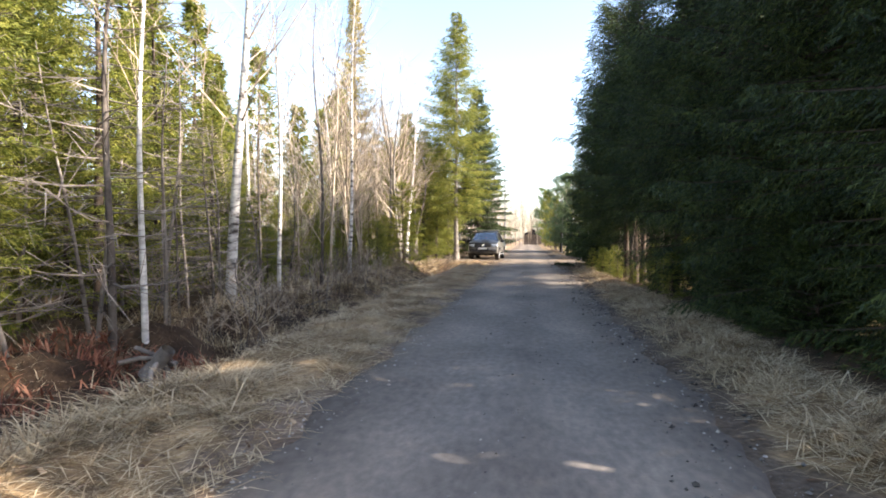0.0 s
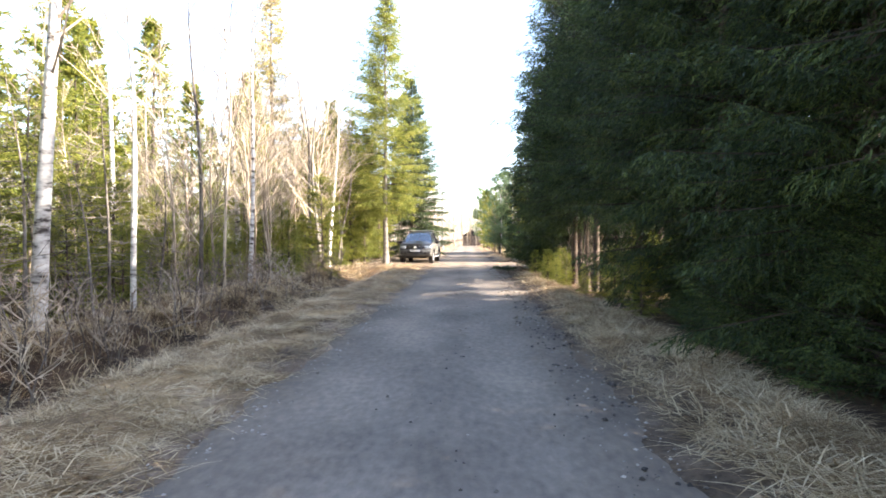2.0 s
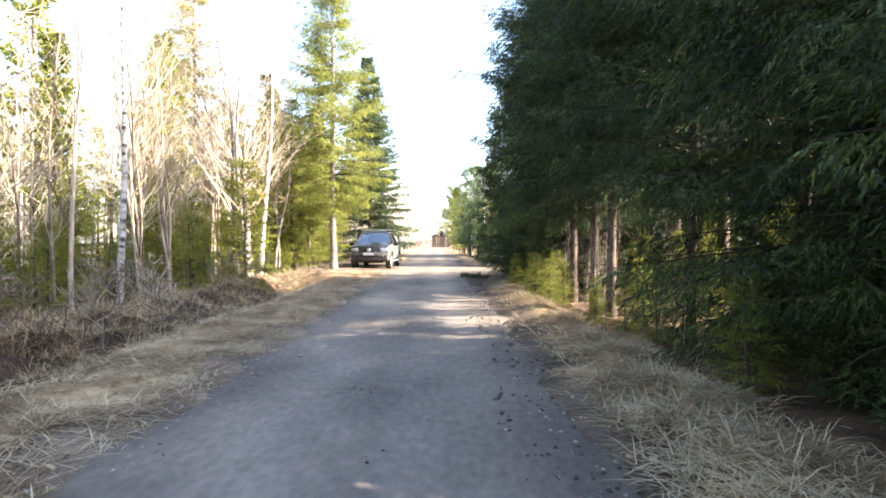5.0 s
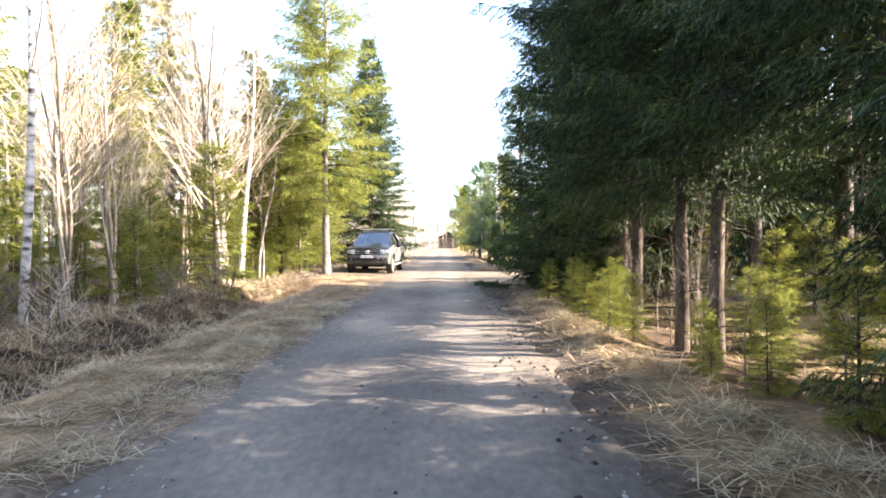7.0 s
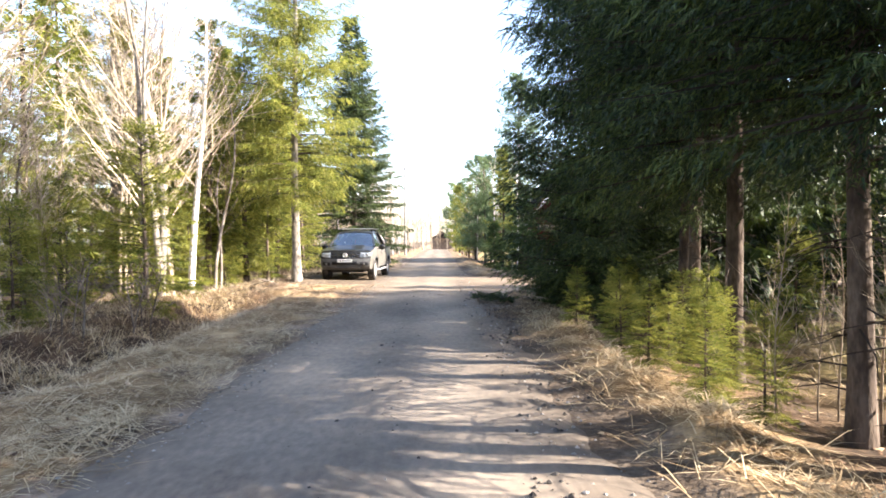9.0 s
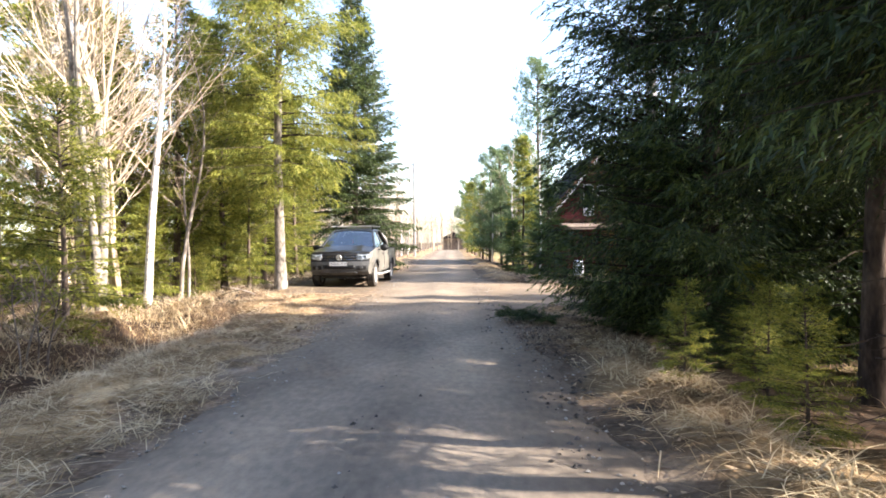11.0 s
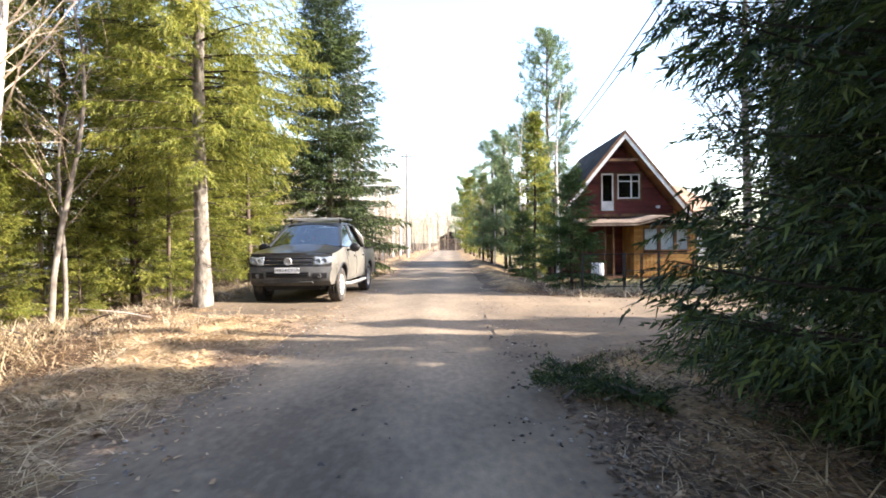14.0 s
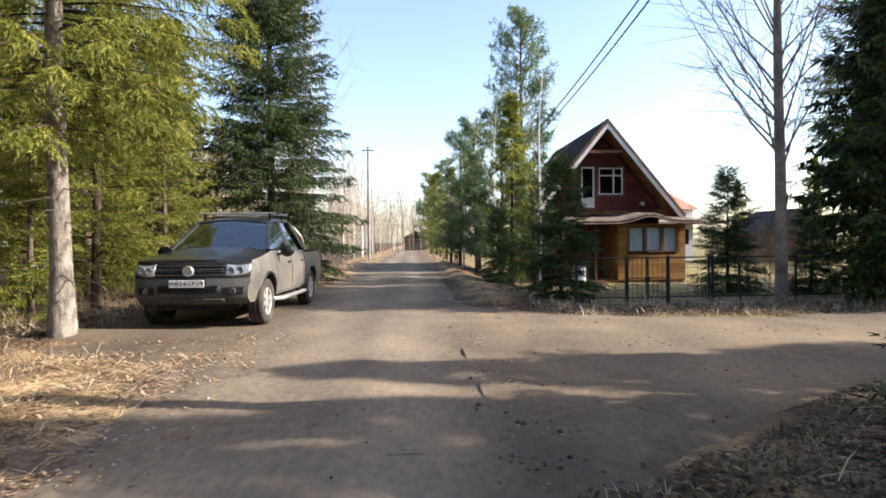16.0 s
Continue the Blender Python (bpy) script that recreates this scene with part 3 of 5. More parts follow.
# birches and bare trees on the left
BIR = "slender white-barked birch with bare twigs"
birch = [bare_tree("birch_tree", 41, 12, BIR, M_BIRCH, trunk_r=0.125, limbs=22, twigs=8, first=0.3, lean=(0.085, 0), reach=0.34),
         bare_tree("birch_tree", 42, 10, BIR, M_BIRCH, trunk_r=0.06, limbs=22, twigs=7, first=0.35)]
plant(birch[0], -6.62, 12.3)
plant(birch[1], -6.7, 15.1)
for k, x, y, s in ((1, -5.8, 8.2, 0.85), (1, -9.6, 19.0, 1.2), (0, -9.4, 27.5, 1.1), (1, -8.3, 36.6, 0.9)):
    repeat(birch[k], x, y, rg.random() * 360, s)
repeat(birch[1], -6.95, 22.2, 75, 1.25, 0, 2)
repeat(birch[0], -6.95, 33.2, 10, 0.85)
BUSH = "leafless many-stemmed alder thicket"
bush = [bare_tree("alder_tree", 51, 8.0, BUSH, M_TWIG, 5, 0.10, 0.036, 17, 8, 0.22, curve=0.25), bare_tree("alder_tree", 52, 5.0, BUSH, M_TWIG, 6, 0.14, 0.022, 10, 7, 0.2, curve=0.25),
        bare_tree("alder_tree", 53, 6.5, "thin grey leafless sapling", M_DEADWOOD, 1, 0.1, 0.04, 24, 8, 0.12, curve=0.2)]
plant(bush[0], -7.65, 24.6, 0, 1.15)
plant(bush[1], -9.0, 22.6)
plant(bush[2], -6.25, 17.2, 0, 1.35)
sapling = bare_tree("birch_sapling", 54, 7.0, "slim pale birch sapling with bare twigs", M_TWIG, 1, 0.1, 0.03, 27, 5, 0.15, up=1.4, reach=0.2, curve=0.15)
plant(sapling, -7.4, 18.2)
for k, (x, y, s) in enumerate(((-7.7, 26.4, 1.2), (-7.1, 32.0, 1.4), (-8.8, 33.0, 1.3))):
    repeat(bush[0], x, y, 60 * k, s, label="tall pale many-stemmed bare alder at the ditch")
for k in range(34):
    x, y = -7.2 - 8 * rg.random() ** 1.2, 15 + 30 * rg.random()
    if x < -8.2 or not 26 < y < 33:
        repeat(sapling, x, y, rg.random() * 360, (0.55 if y < 19 else 0.75) + 0.8 * rg.random())
for k in range(26):
    x, y = -7.8 - 9 * rg.random() ** 1.5, 17 + 28 * rg.random()
    repeat(bush[int(rg.integers(0, 3))], x, y, rg.random() * 360, 0.6 + 0.5 * rg.random())

willow = bare_tree("willow_tree", 59, 11.0, "pale thick-stemmed bare willow above the ditch", M_BARK_PALE, 3, 0.08, 0.11, 20, 9, 0.22, curve=0.25, reach=0.3)
plant(willow, -7.0, 31.0)
# thin grey dead stems with brittle twigs under the spruces, and two crooked stems by the parking place
snag = bare_tree("dead_sapling", 57, 4.6, "thin grey dead stem with brittle twigs", M_DEADWOOD, 1, 0.1, 0.036, 46, 4, 0.1, up=-0.12, reach=0.2, curve=0.12, crown_mat=M_DEADWOOD)
plant(snag, -6.0, 9.0)
repeat(snag, -5.9, 7.6, 40, 1.5)
for x, y, s in ((-6.3, 7.8, 0.9), (-6.2, 9.3, 0.6), (-6.5, 11.4, 0.8), (-7.1, 8.6, 1.0), (-7.0, 10.4, 1.1), (-7.4, 7.2, 1.0), (-6.6, 6.6, 0.9), (-7.0, 12.6, 0.9), (-6.4, 13.4, 0.7), (-7.6, 13.8, 1.0), (-7.2, 11.6, 0.9), (-8.0, 10.6, 1.1), (-6.9, 5.6, 1.1), (-7.4, 15.4, 1.0), (-6.5, 10.2, 0.7), (-8.2, 8.4, 1.0), (-7.2, 17.0, 0.8), (-7.9, 5.2, 1.0)):
    repeat(snag, x, y, rg.random() * 360, s, rg.normal() * 4, rg.normal() * 4)
crooked = bare_tree("alder_tree", 58, 7.5, "crooked grey-barked bare alder by the parking place", M_DEADWOOD, 2, 0.1, 0.06, 16, 7, 0.3, lean=(0.14, 0), curve=0.35)
plant(crooked, -6.5, 34.6)

# the wood farther back on the left, and both sides of the far road
far_birch = bare_tree("birch_tree", 62, 11, "pale bare birch in the mixed wood", M_BIRCH, trunk_r=0.07, limbs=20, twigs=5, first=0.3)
plant(far_birch, -15, 18)
for k in range(52):
    x, y = -13.5 - 22 * rg.random() ** 1.3, -4 + 96 * rg.random()
    repeat(far if k % 2 == 0 else far_birch, x, y, rg.random() * 360, 0.7 + 0.5 * rg.random())
for k in range(64):
    y = 50 + 60 * rg.random() ** 0.9
    x = -3.4 - 8 * rg.random()
    repeat((far_birch, bush[2], bush[1], far_birch)[k % 4], x, y, rg.random() * 360, 0.75 + 0.55 * rg.random())
pine_tree = pine("pine_tree", 71, 13.3, 2.6, 4.0, "tall slim pine with blue-green tufted crown")
plant(pine_tree, 6.2, 56)
small_pine = pine("pine_tree", 72, 7.0, 1.5, 0.8, "young pine in the roadside row", clumps=100)
plant(small_pine, 4.2, 50)
for k, x, y, s in ((0, 3.6, 54, 1.0), (0, 3.4, 60, 1.1), (0, 4.8, 63, 1.2), (1, 4.0, 46.5, 0.95), (0, 3.1, 68, 1.0), (1, 2.9, 74, 1.0), (1, 3.0, 62, 0.85), (1, 2.9, 80, 1.1), (0, 5.0, 47.5, 0.8), (1, 2.7, 88, 1.2), (0, 2.8, 95, 1.3), (2, 4.4, 44, 0.9), (2, 3.7, 48.5, 0.9), (2, 3.3, 57, 0.9), (2, 5.2, 52, 1.0)):
    repeat((small_pine, far, far_birch)[k], x, y, rg.random() * 360, s * (0.62 if k == 1 else 0.7 if k == 2 else 1))
bushy = spruce("spruce_tree", 73, 4.2, 1.1, 0.1, "bushy young spruce in the garden", M_NEEDLE_MID, gap=0.17, twig_gap=0.1, per=11, size=0.095, width=0.011, hang=0.25, power=0.75, skirt=0.8, even=0.6)
plant(bushy, 9.6, 43.0, 0, 0.85)
corner = repeat(bushy, 4.25, 40.8, 70, 0.85, label="dark bushy young spruce beside the garden fence")
repeat(bushy, 3.4, 45.5, 170, 0.6)
garden_tree = bare_tree("aspen_tree", 81, 12.5, "tall leafless aspen with grey bark by the fence", M_DEADWOOD, trunk_r=0.12, limbs=64, twigs=20, first=0.2, reach=0.25, up=1.35, curve=0.16, crown_mat=M_DEADWOOD, twig_r=1.1)
plant(garden_tree, 8.0, 38.2)
for k, x, y, s in ((1, 11.6, 40.6, 1.0), (0, 12.6, 37.2, 1.1), (1, 13.5, 41.0, 1.0), (0, 14.5, 31.0, 0.8), (0, 11.0, 30.2, 0.6)):
    repeat(young[k], x, y, rg.random() * 360, s)
# tall trees by the side road, mostly out of view, added to shade the junction
for x, y, s in ((12.5, 27.4, 0.9), (16.5, 28.6, 1.05), (8.6, 29.4, 0.5), (10.6, 30.2, 0.6), (14.2, 31.2, 0.8), (20.5, 26.0, 1.1), (19.0, 31.0, 0.9), (23.0, 31.2, 1.0), (17.0, 40.2, 1.0), (17.0, 22.0, 1.1)):
    repeat(hedge[3], x, y, rg.random() * 360, s)
for x, y, s in ((6.4, 17.4, 0.5), (7.4, 20.2, 0.6), (6.0, 21.8, 0.45), (5.6, 19.4, 0.4), (7.8, 23.6, 0.6), (6.2, 24.6, 0.5), (9.5, 18.0, 0.7), (5.2, 17.0, 0.35)):
    repeat(young[2], x, y, rg.random() * 360, s)
# small spruces beyond the meadow, some added only to shade the verge
for x, y, s in ((19.0, 14.5, 0.45), (16.0, 13.6, 0.7), (24.0, 20.0, 0.6), (18.5, 14.6, 0.8), (10.5, 13.0, 0.5), (9.5, 14.4, 0.4), (21.5, 18.5, 0.5), (19.8, 21.5, 0.45), (14.0, 25.0, 0.5), (23.0, 15.0, 0.6), (10.8, 24.5, 0.35), (24.5, 20.0, 0.7), (17.5, 23.5, 0.4)):
    repeat(far, x, y, rg.random() * 360, s)
# wiry saplings and twiggy undergrowth on both edges
for k in range(16):
    repeat(sapling, 2.9 + 0.9 * rg.random(), 14.5 + 8 * rg.random(), rg.random() * 360, 0.16 + 0.16 * rg.random(), label="thin bare sapling among the spruce trunks")
shrub = bare_tree("dead_shrub", 91, 1.1, "twiggy grey dead shrub in the ditch", M_DEADWOOD, 4, 0.28, 0.007, 6, 4, 0.2, up=0.7, reach=0.4, curve=0.3)
tagged(shrub, category="shrub")
plant(shrub, -4.6, 9.4)
for k in range(28):
    x, y = -5.2 - 2.2 * rg.random(), 9 + 18 * rg.random()
    repeat(shrub, x, y, rg.random() * 360, 0.5 + 0.8 * rg.random())
# trees closing the view behind the garden and behind the camera
for k in range(26):
    x, y = 20 + 30 * rg.random(), 30 + 70 * rg.random()
    repeat(far if k % 2 else far_birch, x, y, rg.random() * 360, 0.4 + 0.3 * rg.random())
for k in range(16):
    repeat(far if k % 2 else far_birch, -14 + 28 * (k + 0.5) / 16, -14 - 6 * rg.random(), rg.random() * 360, 0.9)
for k in range(16):
    repeat(bush[0], -11 + 22 * (k + 0.5) / 16, 108 + 20 * rg.random(), rg.random() * 360, 1.0 + 0.5 * rg.random(), label="bare alder thicket closing the far end of the track")
for k in range(34):
    repeat(far if k % 2 else far_birch, -12 - 13 * rg.random(), 30 + 50 * rg.random(), rg.random() * 360, 0.7 + 0.3 * rg.random())
for k in range(44):
    repeat((sapling, far_birch, sapling, bush[2])[k % 4], -12 + 24 * (k + 0.5) / 44, 104 + 24 * rg.random(), rg.random() * 360, 0.8 + 0.4 * rg.random())
for k in range(64):
    y = 52 + 55 * rg.random()
    sd = 1 if k % 3 == 0 else -1
    repeat(sapling, sd * (3.0 + 6 * rg.random()), y, rg.random() * 360, 0.5 + 0.6 * rg.random())
for k in range(18):
    repeat((far, bush[0], near)[k % 3], -6.5 - 8 * rg.random(), 46 + 13 * rg.random(), rg.random() * 360, 0.7 + 0.3 * rg.random())
for k in range(44):
    repeat(far if k % 3 == 0 else far_birch, (-1 if k % 2 else 1) * (5 + 40 * rg.random()), 108 + 26 * rg.random(), rg.random() * 360, 0.9 + 0.4 * rg.random())
# east of the garden, mostly out of view, added to shade it
for x, y, s in ((16.6, 45.0, 1.0), (18.5, 42.0, 1.0), (20.5, 48.0, 1.0)):
    repeat(hedge[3], x, y, rg.random() * 360, s)
for x, y, s in ((13.7, 42.0, 0.85), (13.2, 40.2, 0.8), (15.6, 43.6, 0.95)):
    repeat(far, x, y, rg.random() * 360, s)
# row along the side road; farther ones unseen, added to shade the fence
for x, y, s in ((10.4, 38.4, 0.72), (12.6, 38.0, 0.9), (16.0, 38.4, 1.05), (20.0, 38.3, 1.1), (24.0, 38.6, 1.1)):
    repeat(hedge[3], x, y, rg.random() * 360, s)
repeat(near, 12.5, 39.9, 40, 0.95)
repeat(near, 13.6, 41.8, 140, 1.05)
repeat(bushy, 11.7, 42.6, 200, 0.65)
for x, y, s in ((10.6, 45.5, 0.5), (11.8, 44.6, 0.55), (12.6, 46.5, 0.6), (13.4, 44.8, 0.5), (10.4, 41.8, 0.42), (11.0, 42.8, 0.5), (11.5, 41.3, 0.45), (10.6, 43.6, 0.5), (12.3, 43.4, 0.5)):
    repeat(bush[1], x, y, rg.random() * 360, s)
for x, y, s in ((2.9, 19.6, 0.24), (3.0, 20.7, 0.3), (3.4, 22.2, 0.28), (3.0, 23.4, 0.26), (3.5, 24.6, 0.3), (3.4, 16.2, 0.34), (3.0, 21.6, 0.22), (3.2, 13.6, 0.3), (2.75, 20.2, 0.26), (2.65, 21.2, 0.24), (2.8, 22.6, 0.28), (2.6, 24.0, 0.24), (3.1, 18.0, 0.2), (3.3, 17.2, 0.24), (2.95, 17.5, 0.15), (3.9, 18.2, 0.3), (4.4, 19.6, 0.3)):
    repeat(young[2], x, y, rg.random() * 360, s, label="low yellow-green spruce seedling under the row")

# ---- dry grass, weeds, stones and litter ----


def lay_blades(name, rng, xs, ys, mat, label, length, wide, low=0.1, high=0.6, lift=0.0, heading=None):
    """Loose bent blades lying about on the ground at the given places, as one object."""
    n = len(xs)
    z = height(xs, ys) + lift
    az = rng.random(n) * 2 * np.pi if heading is None else heading + rng.normal(size=n) * 0.8
    el = low + (high - low) * rng.random(n) ** 1.6
    L = length * (0.5 + rng.random(n))
    d = np.stack([np.cos(az) * np.cos(el), np.sin(az) * np.cos(el), np.sin(el)], -1)
    s = np.stack([-np.sin(az), np.cos(az), 0 * az], -1) * (wide * (0.6 + 0.8 * rng.random(n)))[:, None]
    p = np.stack([xs, ys, z], -1)
    mid = p + d * (L * 0.55)[:, None]
    tip = mid + (d - np.array([0, 0, 1]) * (0.55 * np.sin(el) + 0.12)[:, None]) * (L * 0.45)[:, None]
    V = np.stack([p - s, p + s, mid + s * 0.8, mid - s * 0.8, tip], 1).reshape(-1, 3)
    k = np.arange(n)[:, None] * 5
    F = np.concatenate([k + [0, 1, 2], k + [0, 2, 3], k + [3, 2, 4]])
    return tagged(mesh_part(name, V, F, mat), label, "grass", kind="stuff")


def clumped(rng, n, x0, x1, y0, y1, tufts, spread):
    cx, cy = x0 + (x1 - x0) * rng.random(tufts), y0 + (y1 - y0) * rng.random(tufts)
    i = rng.integers(0, tufts, n)
    return cx[i] + rng.normal(size=n) * spread, cy[i] + rng.normal(size=n) * spread


def off_road(x, y, inner):
    d = x - road_middle(y)
    side = (y > corner_edge(x) + 0.1) & (y < 38.4 - 1.8 * step(1.4, 5.0, x)) & (d > 0)
    park = (step(33.5, 35.5, y) * (1 - step(42, 46, y)) > 0.3) & (d < 0) & (d > -4.4)
    return (np.abs(d) > inner) & ~side & ~park


gr = np.random.default_rng(9)
x, y = clumped(gr, 86000, -4.4, -1.5, 0.5, 34, 2300, 0.2)
ok = off_road(x, y, 1.5 + 0.25 * gr.random(len(x))) & (gr.random(len(x)) > step(3.4, 5.2, -x)) & (waves(x, y, 1.9) + 0.7 * waves(x + 5, y, 4.1) > -0.75 + 0.7 * gr.random(len(x))) & (gr.random(len(x)) > 0.6 * step(25, 31, y))
lay_blades("verge_grass", gr, x[ok], y[ok], M_STRAW, "matted straw-coloured dry grass along the track verge", 0.30, 0.0037, 0.0, 0.34)
x, y = clumped(gr, 46000, 1.75, 2.95, 0.5, 31, 1000, 0.14)
ok = off_road(x, y, 1.68 + 0.22 * gr.random(len(x))) & (gr.random(len(x)) > 0.97 * step(25.5, 28, y)) & (gr.random(len(x)) > 0.85 * step(13, 16, y) * (1 - 0.75 * np.exp(-((x - 2.5) / 0.18) ** 2)))
lay_blades("verge_grass", gr, x[ok], y[ok], M_STRAW, "flattened pale dry grass under the spruces", 0.32, 0.004, 0.0, 0.5)
x, y = clumped(gr, 34000, -8.5, -3.2, 1, 44, 1500, 0.22)
ok = off_road(x, y, 1.6) & (gr.random(len(x)) > 0.3 * (1 - step(14, 20, y))) & ((gr.random(len(x)) < 0.25) | (x < -5.6) | (x > -4.1) | (y > 28))
lay_blades("forest_weeds", gr, x[ok], y[ok], M_WEED, "brown dead weeds and stalks in the ditch", 0.27, 0.004, 0.0, 1.0)
x, y = clumped(gr, 24000, -7.0, -4.6, 9, 33, 330, 0.17)
lay_blades("tussock_grass", gr, x, y, M_STRAW, "pale grass tussocks on the far bank of the ditch", 0.4, 0.0045, 0.0, 1.0)
x, y = clumped(gr, 2600, -7.2, -4.7, 3.6, 8.6, 30, 0.2)
lay_blades("dead_bracken", gr, x, y, M_FERN, "rust-brown dead bracken at the ditch edge", 0.26, 0.012, 0.2, 1.3)
x, y = clumped(gr, 16000, 2.8, 14, 12, 50, 1500, 0.3)
ok = off_road(x, y, 1.6) & ((x > 5.0) | (y > 38) | ((x > 3.9) & (y > 16)))
lay_blades("garden_grass", gr, x[ok], y[ok], M_STRAW, "thin pale grass in the garden behind the spruces", 0.2, 0.005, 0.1, 0.9)
x, y = clumped(gr, 9000, -9, -2, 36, 60, 700, 0.3)
ok = off_road(x, y, 1.6)
lay_blades("verge_grass", gr, x[ok], y[ok], M_WEED, "dry brown grass beside the far track", 0.3, 0.007, 0.1, 1.0)


def scatter_stones(name, rng, xs, ys, r0, r1, mat, label):
    """Small angular stones lying on the surface, as one object."""
    n = len(xs)
    base = np.array([[1, 0, 0], [0, 1, 0], [-1, 0, 0], [0, -1, 0], [0, 0, 0.7], [0, 0, -0.5]], float)
    r = r0 + (r1 - r0) * rng.random(n) ** 3
    V = base[None] * (0.7 + 0.6 * rng.random((n, 6, 1))) * r[:, None, None]
    a = rng.random(n) * 6.28
    c, s_ = np.cos(a)[:, None], np.sin(a)[:, None]
    V = np.stack([V[..., 0] * c - V[..., 1] * s_, V[..., 0] * s_ + V[..., 1] * c, V[..., 2]], -1)
    V += np.stack([xs, ys, height(xs, ys) + 0.012 + r * 0.25], -1)[:, None]
    tri = np.array([[0, 1, 4], [1, 2, 4], [2, 3, 4], [3, 0, 4], [1, 0, 5], [2, 1, 5], [3, 2, 5], [0, 3, 5]])
    F = (np.arange(n)[:, None, None] * 6 + tri[None]).reshape(-1, 3)
    return tagged(mesh_part(name, V.reshape(-1, 3), F, mat), label, "stones", kind="stuff")


M_STONE = material("grey_stones", [srgb(104, 98, 92), srgb(136, 130, 122), srgb(166, 158, 148)], 0.2, 0.9, 0, 5, island=0.6)
n = 5200
y = 0.5 + 40 * gr.random(n)
lane = gr.choice([-1.5, -1.35, 0.02, 1.3, 1.45], n, p=[0.24, 0.16, 0.22, 0.19, 0.19])
x = road_middle(y) + lane + gr.normal(size=n) * 0.13
scatter_stones("gravel_stones", gr, x, y, 0.004, 0.022, M_STONE, "loose grey gravel along the track edges and crown")

M_CLOD = material("damp_earth_crumbs", [srgb(54, 50, 47), srgb(74, 69, 64), srgb(98, 92, 86)], 0.2, 0.95, 0, 5, island=0.6)
n = 5200
y = 0.5 + 32 * gr.random(n)
lane = gr.choice([0.02, -0.12, 1.2, 1.45, 1.6], n, p=[0.34, 0.1, 0.2, 0.2, 0.16])
x = road_middle(y) + lane + gr.normal(size=n) * 0.11 + 0.08 * np.sin(1.3 * y)
ok = waves(x, y, 1.6) + waves(x + 2, y, 3.7) > -0.5 + 0.9 * gr.random(n)
scatter_stones("earth_crumbs", gr, x[ok], y[ok], 0.005, 0.03, M_CLOD, "dark damp crumbs of earth along the crown and shoulder of the track")

M_LEAF = material("fallen_leaves", [srgb(96, 72, 52), srgb(140, 112, 84), srgb(178, 154, 124)], 0.3, 0.85, 0, 4, island=0.6)
n = 15000
y = np.concatenate([1 + 43 * gr.random(n // 2), 26 + 14 * gr.random(n - n // 2)])
x = np.where(gr.random(n) < 0.5, -1.7 - 3.6 * gr.random(n), 1.5 + 5.5 * gr.random(n))
ok = off_road(x, y, 1.5)
lay_blades("fallen_leaves", gr, x[ok], y[ok], M_LEAF, "curled brown fallen leaves", 0.07, 0.016, 0.0, 0.5, 0.01)
# leaf litter with the shade at corner and fence put into its colour
M_LITTER = material("shade_darkened_litter", [srgb(58, 46, 36), srgb(92, 74, 58), srgb(138, 114, 90)], 0.3, 0.9, 0, 4, island=0.6)
x, y = clumped(gr, 20000, 2.4, 14.0, 36.9, 39.5, 700, 0.3)
ok = off_road(x, y, 1.7) & (y < 39.9)
lay_blades("fallen_leaves", gr, x[ok], y[ok], M_LITTER, "brown leaf litter in front of the garden fence, darkened for shade", 0.06, 0.015, 0.0, 0.6, 0.01)
x, y = clumped(gr, 42000, 1.5, 8.0, 25.5, 32.4, 1100, 0.3)
ok = off_road(x, y, 1.35)
lay_blades("fallen_leaves", gr, x[ok], y[ok], M_LITTER, "brown leaf litter over the junction corner, darkened for shade", 0.045, 0.011, 0.0, 0.6, 0.02)
x, y = clumped(gr, 6000, -4.6, -1.2, 27, 36, 400, 0.3)
lay_blades("fallen_leaves", gr, x, y, M_LEAF, "brown leaf litter on the sunny bank", 0.045, 0.011, 0.0, 0.6, 0.02)
x, y = clumped(gr, 9000, 1.5, 8.5, 26, 33, 260, 0.12)
ok = off_road(x, y, 1.5)
lay_blades("corner_grass", gr, x[ok], y[ok], M_WEED, "sparse dull grass on the junction corner", 0.13, 0.003, 0.05, 0.9)
x, y = clumped(gr, 4200, 3.2, 14, 37.0, 39.4, 200, 0.25)
lay_blades("fence_grass", gr, x, y, M_WEED, "dry grass along the foot of the fence", 0.25, 0.006, 0.1, 1.2)
M_MOSS = material("green_grass", [srgb(58, 66, 34), srgb(88, 94, 48), srgb(116, 116, 66)], 0.4, 0.8, 0, 4, island=0.5, through_light=0.2)
x, y = clumped(gr, 3600, 2.0, 8.5, 27.5, 33, 46, 0.13)
ok = off_road(x, y, 1.6)
lay_blades("grass_tufts", gr, x[ok], y[ok], M_MOSS, "small green grass tufts on the junction corner", 0.11, 0.003, 0.3, 1.3)
n = 1500
x, y = 1.2 + 9 * gr.random(n), 30.8 + 7.5 * gr.random(n)
ok = ~off_road(x, y, 0.0)
scatter_stones("dirt_clods", gr, x[ok], y[ok], 0.004, 0.018, M_LITTER, "dark clods of earth and bark on the side road")
x, y = clumped(gr, 2600, -3.7, -2.2, 2.6, 5.0, 16, 0.16)
lay_blades("tussock_grass", gr, x, y, M_STRAW, "thick bright straw tussocks at the ditch edge", 0.46, 0.0055, 0.0, 0.5)

# ---- the pickup ----
M_PAINT = material("dusty_grey_paint", [srgb(32, 33, 35), srgb(44, 45, 46), srgb(66, 64, 60)], 0.7, 0.3, 0.02, 9, metal=0.3, coat=0.6, spec=0.5)
